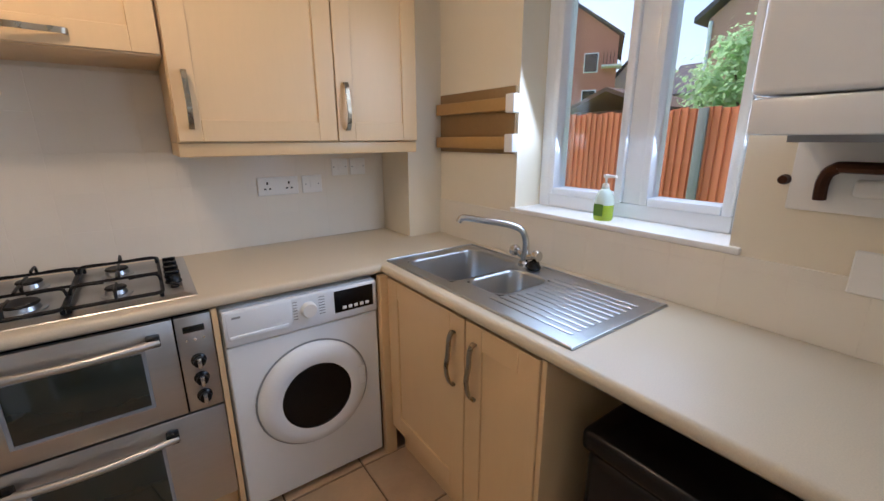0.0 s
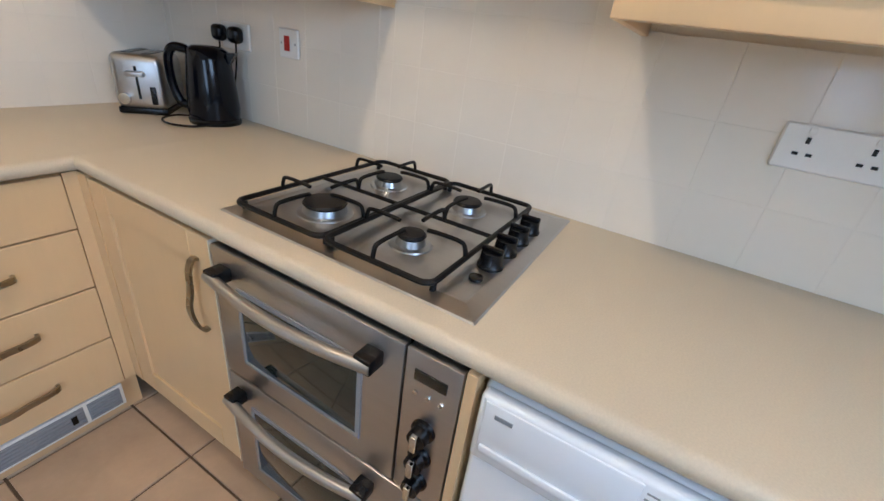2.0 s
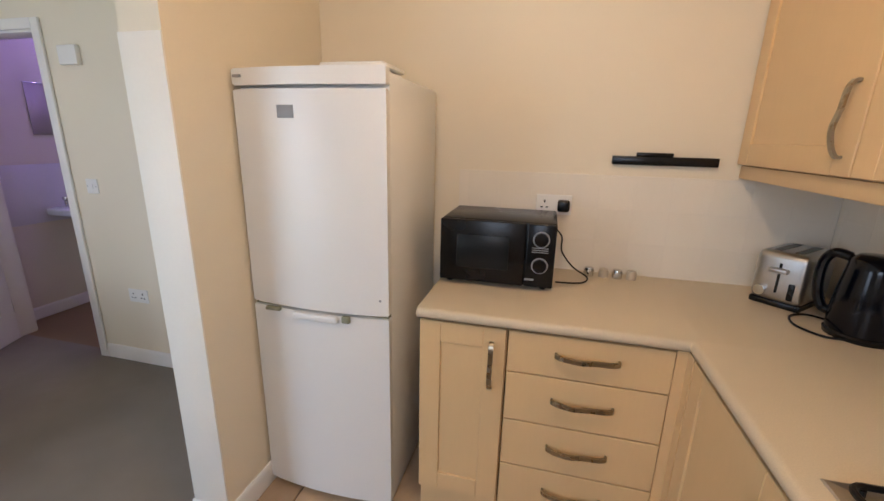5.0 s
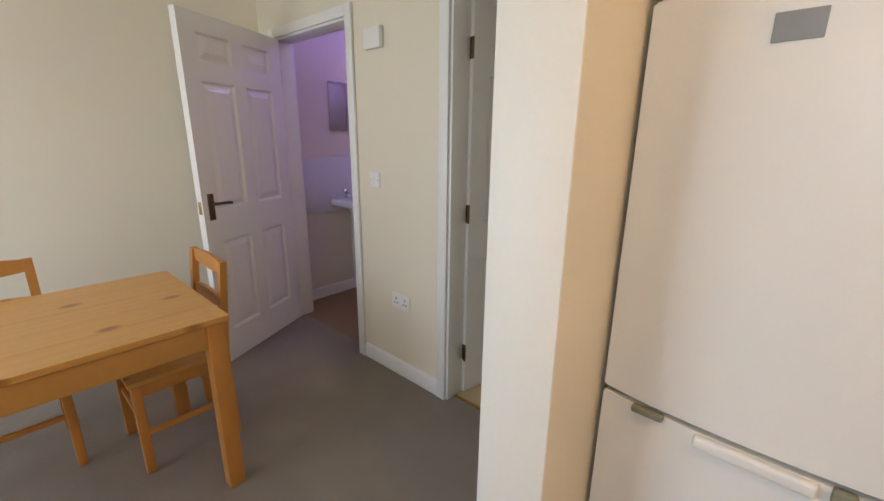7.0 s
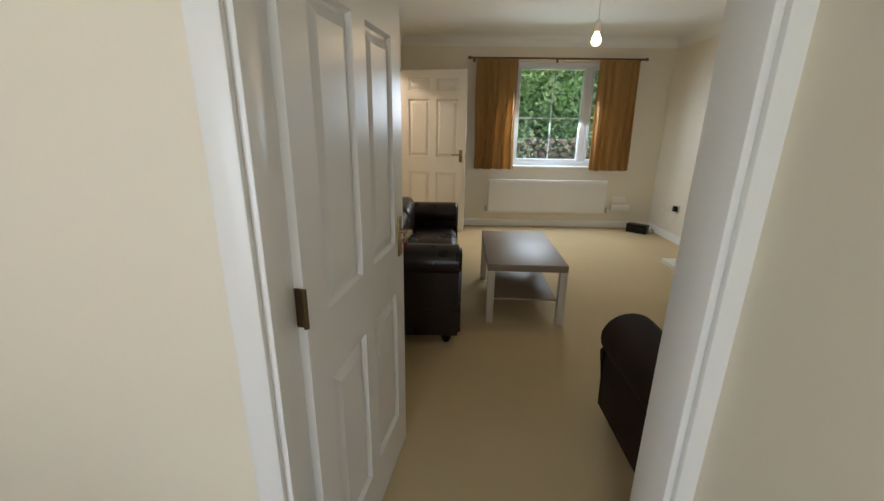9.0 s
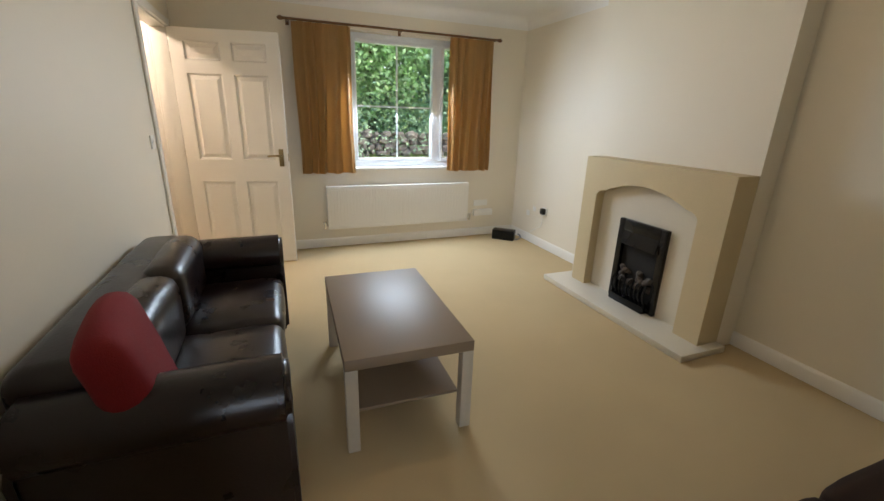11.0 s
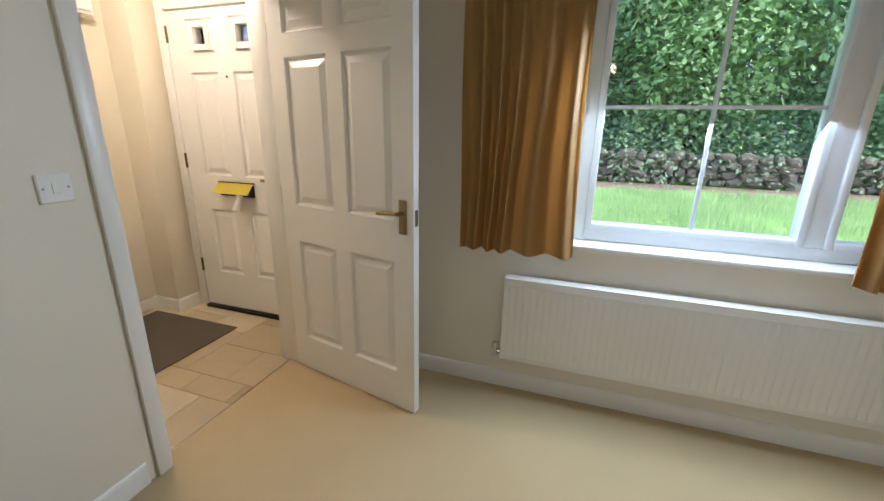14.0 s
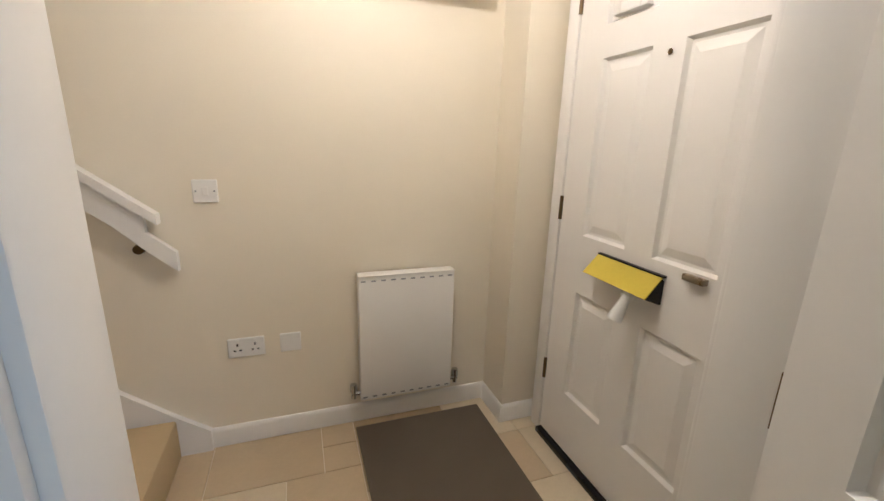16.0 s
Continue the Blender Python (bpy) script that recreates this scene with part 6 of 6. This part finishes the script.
# garden behind the kitchen
fe = thing("garden_fence", "orange-stained close-boarded garden fence with concrete posts", "fence")
pm = mesh_of(prism(bmesh.new(), [(-0.05, -0.008), (0.05, -0.008), (0.05, -0.002), (-0.05, 0.02)], "z", -0.25, 1.70), FENCEM)
for k in range(106):
    ob = new("board", pm)
    ob.parent = fe
    ob.matrix_basis = pose(-5.5 + 0.081 * k, -3.6, 0.012 * math.sin(k * 1.7))
CONC = surf("grey_concrete", "#8C8A86", 0.9, 0.1, 6, 80, 0.1, 0.3)
for x in (-3.62, -1.79, 0.04, 1.87, 3.70):
    part("post", box((x - 0.05, -3.66, -0.3), (x + 0.05, -3.56, 1.70), 0.006), CONC, fe, "grey concrete post")
for z in (0.2, 1.3):
    part("rail", box((-5.5, -3.67, z), (3.1, -3.62, z + 0.08)), FENCEM, fe)
sh = thing("garden_shed", "dark brown timber shed with a felt roof", "shed")
part("walls", box((1.6, -7.2, -0.3), (3.1, -5.4, 1.85)), surf("dark_timber", "#4A3327", 0.85, 0.15, 4, 60, 0.15, 0.3), sh)
part("roof", prism(bmesh.new(), [(1.45, 1.82), (2.35, 2.16), (3.25, 1.82), (3.25, 1.88), (2.35, 2.23), (1.45, 1.88)], "y", -7.35, -5.25), surf("roof_felt", "#5A463C", 0.95, 0.15, 5, 120, 0.2, 0.4), sh, "dark felt roof")


def house(name, label, x0, x1, y0, y1, eave, ridge, wallm, roofm, wins, axis="x", m=None):
    t = thing(name, label, "house", m)
    part("wall", box((x0, y0, -0.3), (x1, y1, eave)), wallm, t)
    if axis == "x":
        ym = (y0 + y1) / 2
        part("roof", prism(bmesh.new(), [(y0 - 0.4, eave - 0.1), (ym, ridge), (y1 + 0.4, eave - 0.1), (y1 + 0.4, eave + 0.1), (ym, ridge + 0.22), (y0 - 0.4, eave + 0.1)], "x", x0 - 0.3, x1 + 0.3), roofm, t)
        g = bmesh.new()
        prism(g, [(y0, eave), (y1, eave), (ym, ridge)], "x", x0, x1)
        part("gable", g, wallm, t)
    else:
        xm = (x0 + x1) / 2
        part("roof", prism(bmesh.new(), [(x0 - 0.4, eave - 0.1), (xm, ridge), (x1 + 0.4, eave - 0.1), (x1 + 0.4, eave + 0.1), (xm, ridge + 0.22), (x0 - 0.4, eave + 0.1)], "y", y0 - 0.3, y1 + 0.3), roofm, t)
        g = bmesh.new()
        prism(g, [(x0, eave), (x1, eave), (xm, ridge)], "y", y0, y1)
        part("gable", g, wallm, t)
    for x, z, w, h in wins:
        f = part("window", box((x - w / 2, y1 - 0.02, z), (x + w / 2, y1 + 0.05, z + h), 0.01), UPVC, t, "white framed window")
        part("pane", box((x - w / 2 + 0.08, y1 + 0.05, z + 0.08), (x + w / 2 - 0.08, y1 + 0.06, z + h - 0.08)), DGLASS, f)
    return t


ap = house("apartment_building", "red brick apartment block with white balconies", 20.1, 30.5, -45, -33, 9.7, 13.4, BRICKM, ROOFM,
           [(x, z, 1.2, 1.6) for x in (22.2, 24.4, 26.6) for z in (1.2, 3.9, 6.9)], "y", pose(20.1, -33, 0, 0, 0, 33) @ pose(-20.1, 33, 0))
for z in (4.2, 7.2):
    b = part("balcony", box((19.7, -33.9, z), (21.3, -31.9, z + 0.15)), RENDERM, ap, "white balcony")
    for k in range(6):
        part("baluster", box((19.8 + 0.27 * k, -32.0, z + 0.15), (19.85 + 0.27 * k, -31.95, z + 1.1)), IRON, b)
house("terrace_house", "white rendered house with a slate roof", 8.0, 19.3, -46, -40, 5.2, 8.0, RENDERM, ROOFM, [(x, z, 1.2, 1.3) for x in (10.5, 13, 15.5) for z in (1.2, 3.9)], "x")
house("terrace_house", "small white gabled house", 19.4, 26.0, -47, -39.5, 5.6, 8.8, RENDERM, ROOFM, [(19, 3.6, 1.1, 1.2), (21, 3.6, 1.1, 1.2)], "y")
bh = house("brick_house", "pink-red brick house with a white drainpipe", -4.5, 5.85, -27, -16.5, 5.6, 9.6, surf("pinkish_brick", "#C49588", 0.85, 0.12, 2, 60, 0.15, 0.3), ROOFM, [(2.6, 3.6, 1.2, 1.3), (-1.5, 3.6, 1.2, 1.3)], "y")
part("drainpipe", cyl(bmesh.new(), (5.75, -16.42, -0.3), (5.75, -16.42, 5.5), 0.07), UPVC, bh, "white drainpipe")
tree("garden_tree", "light green feathery garden tree beyond the fence", (0.7, -6.6, -0.3), 2.6, (0.75, -6.6, 1.95), (0.8, 0.7, 1.1), 7000, 0.055, LEAFL, 4)
tree("garden_tree", "small round green shrub beyond the fence", (1.6, -8.2, -0.3), 1.6, (1.6, -8.2, 1.35), (1.0, 0.8, 0.7), 4000, 0.055, LEAFL, 14)
# front garden seen from the living room
single("garden_path", box((-30, 18.2, -0.252), (30, 20.2, -0.235)), surf("reddish_gravel", "#857468", 0.95, 0.15, 3, 90, 0.3, 0.6), "reddish gravel path before the wall", "path", "structure")
sw = thing("stone_wall", "low wall of grey rubble stones under the trees", "wall")
rnd = random.Random(9)
sm = []
for k in range(6):
    bm = bmesh.new()
    bmesh.ops.create_icosphere(bm, subdivisions=2, radius=0.5)
    for v in bm.verts:
        m_ = max(abs(q) for q in v.co)
        v.co = v.co * (0.6 + 0.4 * 0.5 / m_) * (1 + 0.5 * noise.noise(v.co * 3.4 + Vector((k * 3, 0, 0))))
    sm.append(mesh_of(bm, STONEW))
for row in range(4):
    x = -9.0 + 0.15 * row
    while x < 10:
        w = rnd.uniform(0.18, 0.62)
        ob = new("stone", sm[rnd.randrange(6)])
        ob.parent = sw
        ob.matrix_basis = pose(x + w / 2, 20.6 + rnd.uniform(-0.06, 0.06), -0.12 + 0.235 * row + rnd.uniform(-0.05, 0.05), 0, rnd.uniform(-14, 14), rnd.uniform(-6, 6)) @ Matrix.Diagonal((w, 0.40, rnd.uniform(0.2, 0.36), 1))
        x += w + 0.01
for k, (x, y, h, c, r, nn, mt) in enumerate((
        (-6.5, 18.0, 5.5, (-6.3, 17.6, 4.0), (2.6, 1.9, 3.4), 9000, LEAFM), (-2.6, 18.6, 6.5, (-2.6, 18.0, 4.6), (2.6, 1.9, 3.9), 12000, LEAFM),
        (1.2, 18.3, 6.0, (1.1, 17.8, 4.4), (2.5, 1.9, 3.7), 12000, LEAFL), (4.8, 18.0, 5.5, (4.8, 17.6, 4.0), (2.6, 1.9, 3.4), 9000, LEAFM),
        (-0.8, 21.0, 9.0, (-0.8, 20.6, 6.8), (3.8, 2.0, 4.6), 9000, LEAFD), (-5.2, 21.0, 9.0, (-5.2, 20.6, 6.8), (3.8, 2.0, 4.6), 8000, LEAFD),
        (-9.8, 19.0, 7.0, (-9.8, 18.6, 5.0), (3.0, 2.0, 4.4), 7000, LEAFM), (8.0, 19.0, 7.0, (8.0, 18.6, 5.0), (3.0, 2.0, 4.4), 6000, LEAFM))):
    tree("garden_tree", "dense leafy tree behind the front garden wall", (1.3 * x, y + 5.4, -0.3), 1.3 * h, (1.3 * c[0], c[1] + 5.4, 1.3 * c[2] - 0.3), tuple(1.3 * q for q in r), int(nn * 2.8), 0.11 if mt is not LEAFD else 0.17, mt, 30 + k)
hd = leaves((-1.0, 23.0, 1.2), (13.0, 1.0, 1.5), 26000, 0.085, 77, 0.0)
hd.materials.append(LEAFD)
tagged(new("undergrowth", hd), "dark green undergrowth behind the stone wall", "bushes", kind="stuff")
sb_ = leaves((-1.0, 20.15, 0.62), (10.0, 0.3, 0.42), 2700, 0.07, 79, 0.0)
sb_.materials.append(LEAFM)
tagged(new("wall_shrubs", sb_), "loose green shrubs growing over the stone wall", "shrubs", kind="stuff")
bk = leaves((-1.0, 31.0, 6.0), (22.0, 0.9, 8.5), 16000, 0.30, 78, 0.0)
bk.materials.append(LEAFD)
tagged(new("far_wood", bk), "dark green mass of far trees", "trees", kind="stuff")
gr = bpy.data.meshes.new("m")
rnd = random.Random(12)
vs, fs = [], []
for _ in range(80000):
    x, y, h, a = rnd.uniform(-7, 5), rnd.uniform(8.6, 18.3), rnd.uniform(0.08, 0.24), rnd.uniform(0, 6.28)
    if noise.noise(Vector((x * 0.9, y * 0.9, 0))) < -0.15:
        h *= 0.5
    i = len(vs)
    vs += [(x - 0.012 * math.cos(a), y - 0.012 * math.sin(a), -0.25), (x + 0.012 * math.cos(a), y + 0.012 * math.sin(a), -0.25), (x + rnd.uniform(-0.06, 0.06), y + rnd.uniform(-0.06, 0.06), -0.25 + h)]
    fs.append((i, i + 1, i + 2))
gr.from_pydata(vs, [], fs)
gr.materials.append(LEAFL)
tagged(new("long_grass", gr), "long bright green grass outside the window", "grass", kind="stuff")

# ---- tiles and floor pieces ----
rnd = random.Random(2)


def tile_mesh(w, h, t, bev, mat_):
    """A tile in its own plane (x along, y up, z out)."""
    bm = bx(bmesh.new(), (-w / 2, -h / 2, 0), (w / 2, h / 2, t))
    top = [e for e in bm.edges if all(abs(v.co.z - t) < 1e-6 for v in e.verts)]
    bmesh.ops.bevel(bm, geom=top, offset=bev, segments=1, affect="EDGES")
    return mesh_of(bm, mat_)


CACHE = {}


def put_tile(parent, w, h, t, mat_, m, name="tile", bev=0.0007):
    key = (round(w, 3), round(h, 3), round(t, 4), mat_.name)
    if key not in CACHE:
        CACHE[key] = tile_mesh(w, h, t, bev, mat_)
    ob = new(name, CACHE[key])
    ob.parent = parent
    ob.matrix_basis = m


def tiled_wall(name, label, axis, u0, u1, v, side, z0, z1, p=0.148, skip=None, phase=0.0):
    """Square tiles on a bed, in the wall plane at v, facing side."""
    bed = box((u0, min(v, v + side * 0.0074), z0), (u1, max(v, v + side * 0.0074), z1)) if axis == "x" else box((min(v, v + side * 0.0074), u0, z0), (max(v, v + side * 0.0074), u1, z1))
    par = single(name, bed, GROUT, label, "tiling", "structure", smooth=None)
    us = [u0] + [q for q in (phase + p * k for k in range(-40, 60)) if u0 + 0.01 < q < u1 - 0.01] + [u1]
    zs = [z0 + p * k for k in range(int((z1 - z0) / p + 0.01) + 1)]
    if z1 - zs[-1] > 0.02:
        zs.append(z1)
    for ua, ub in zip(us, us[1:]):
        for za, zb in zip(zs, zs[1:]):
            uc, zc = (ua + ub) / 2, (za + zb) / 2
            if skip and skip(uc, zc):
                continue
            rx = {("x", -1): (90, 0, 0), ("x", 1): (90, 0, 180), ("y", -1): (90, 0, -90), ("y", 1): (90, 0, 90)}[axis, side]
            loc = (uc, v + side * 0.003, zc) if axis == "x" else (v + side * 0.003, uc, zc)
            put_tile(par, ub - ua - 0.0011, zb - za - 0.0011, 0.005, TILEW, pose(*loc, rx[0] + rnd.uniform(-0.05, 0.05), 0, rx[2] + rnd.uniform(-0.05, 0.05)))


tiled_wall("wall_tiling_hob", "glossy white square tiles above the worktop", "y", 0.263, 1.23, HW, -1, 0.90, 1.344)
tiled_wall("wall_tiling_hob", "glossy white square tiles behind the hob", "y", 1.23, 1.87, HW, -1, 0.90, 1.64)
tiled_wall("wall_tiling_hob", "glossy white square tiles behind the kettle", "y", 1.87, YW, HW, -1, 0.90, 1.344)
tiled_wall("wall_tiling_middle", "glossy white square tiles behind the microwave", "x", -1.455, HW - 0.009, YW, -1, 0.90, 1.324, 0.1413)
tiled_wall("wall_tiling_sink", "glossy white square tiles below the kitchen window", "x", -2.3, -0.263, WW, 1, 0.90, 1.084, 0.148)

fl = bpy.data.objects["floor_kitchen"]
P = 0.333
for i in range(-3, 5):
    for j in range(-7, 4):
        xa, ya = -1.302 + P * i, 2.087 + P * j
        x0, x1, y0, y1 = max(xa, XD + 0.006), min(xa + P, HW - 0.002), max(ya, WW), min(ya + P, YW)
        if x1 - x0 < 0.03 or y1 - y0 < 0.03 or (x0 < XD + 0.1 and y0 > 2.9):
            continue
        put_tile(fl, x1 - x0 - 0.008, y1 - y0 - 0.008, 0.009, TILEF, pose((x0 + x1) / 2, (y0 + y1) / 2, -0.008, rnd.uniform(-0.1, 0.1), rnd.uniform(-0.1, 0.1), 0), "floor_tile", 0.002)

fh = single("floor_hall", box((XS, 4.6, -0.02), (LWX - 0.065, 8.24, -0.006)), GROUT, "stone-effect tiled hall floor", "floor", "structure", smooth=None)
Q = 0.152
used = set()
cells = [(i, j) for j in range(12) for i in range(10)]
for i, j in cells:
    if (i, j) in used:
        continue
    w, h = rnd.choice(((2, 2), (3, 2), (2, 3), (2, 2), (1, 1), (2, 1)))
    w, h = min(w, 10 - i), min(h, 12 - j)
    while any((i + a, j + b) in used for a in range(w) for b in range(h)):
        w = w - 1 if w > 1 else w
        h = h - 1 if w == 1 and h > 1 else h
        if w == 1 and h == 1:
            break
    used |= {(i + a, j + b) for a in range(w) for b in range(h)}
    x0, y0 = XS + Q * i, 6.42 + Q * j
    x1, y1 = min(x0 + Q * w, LWX - 0.068), min(y0 + Q * h, 8.238)
    if x1 - x0 > 0.02 and y1 - y0 > 0.02:
        put_tile(fh, x1 - x0 - 0.003, y1 - y0 - 0.003, 0.006, VINYLS[rnd.choice((0, 0, 1, 1, 2))], pose((x0 + x1) / 2, (y0 + y1) / 2, -0.006), "floor_tile", 0.001)
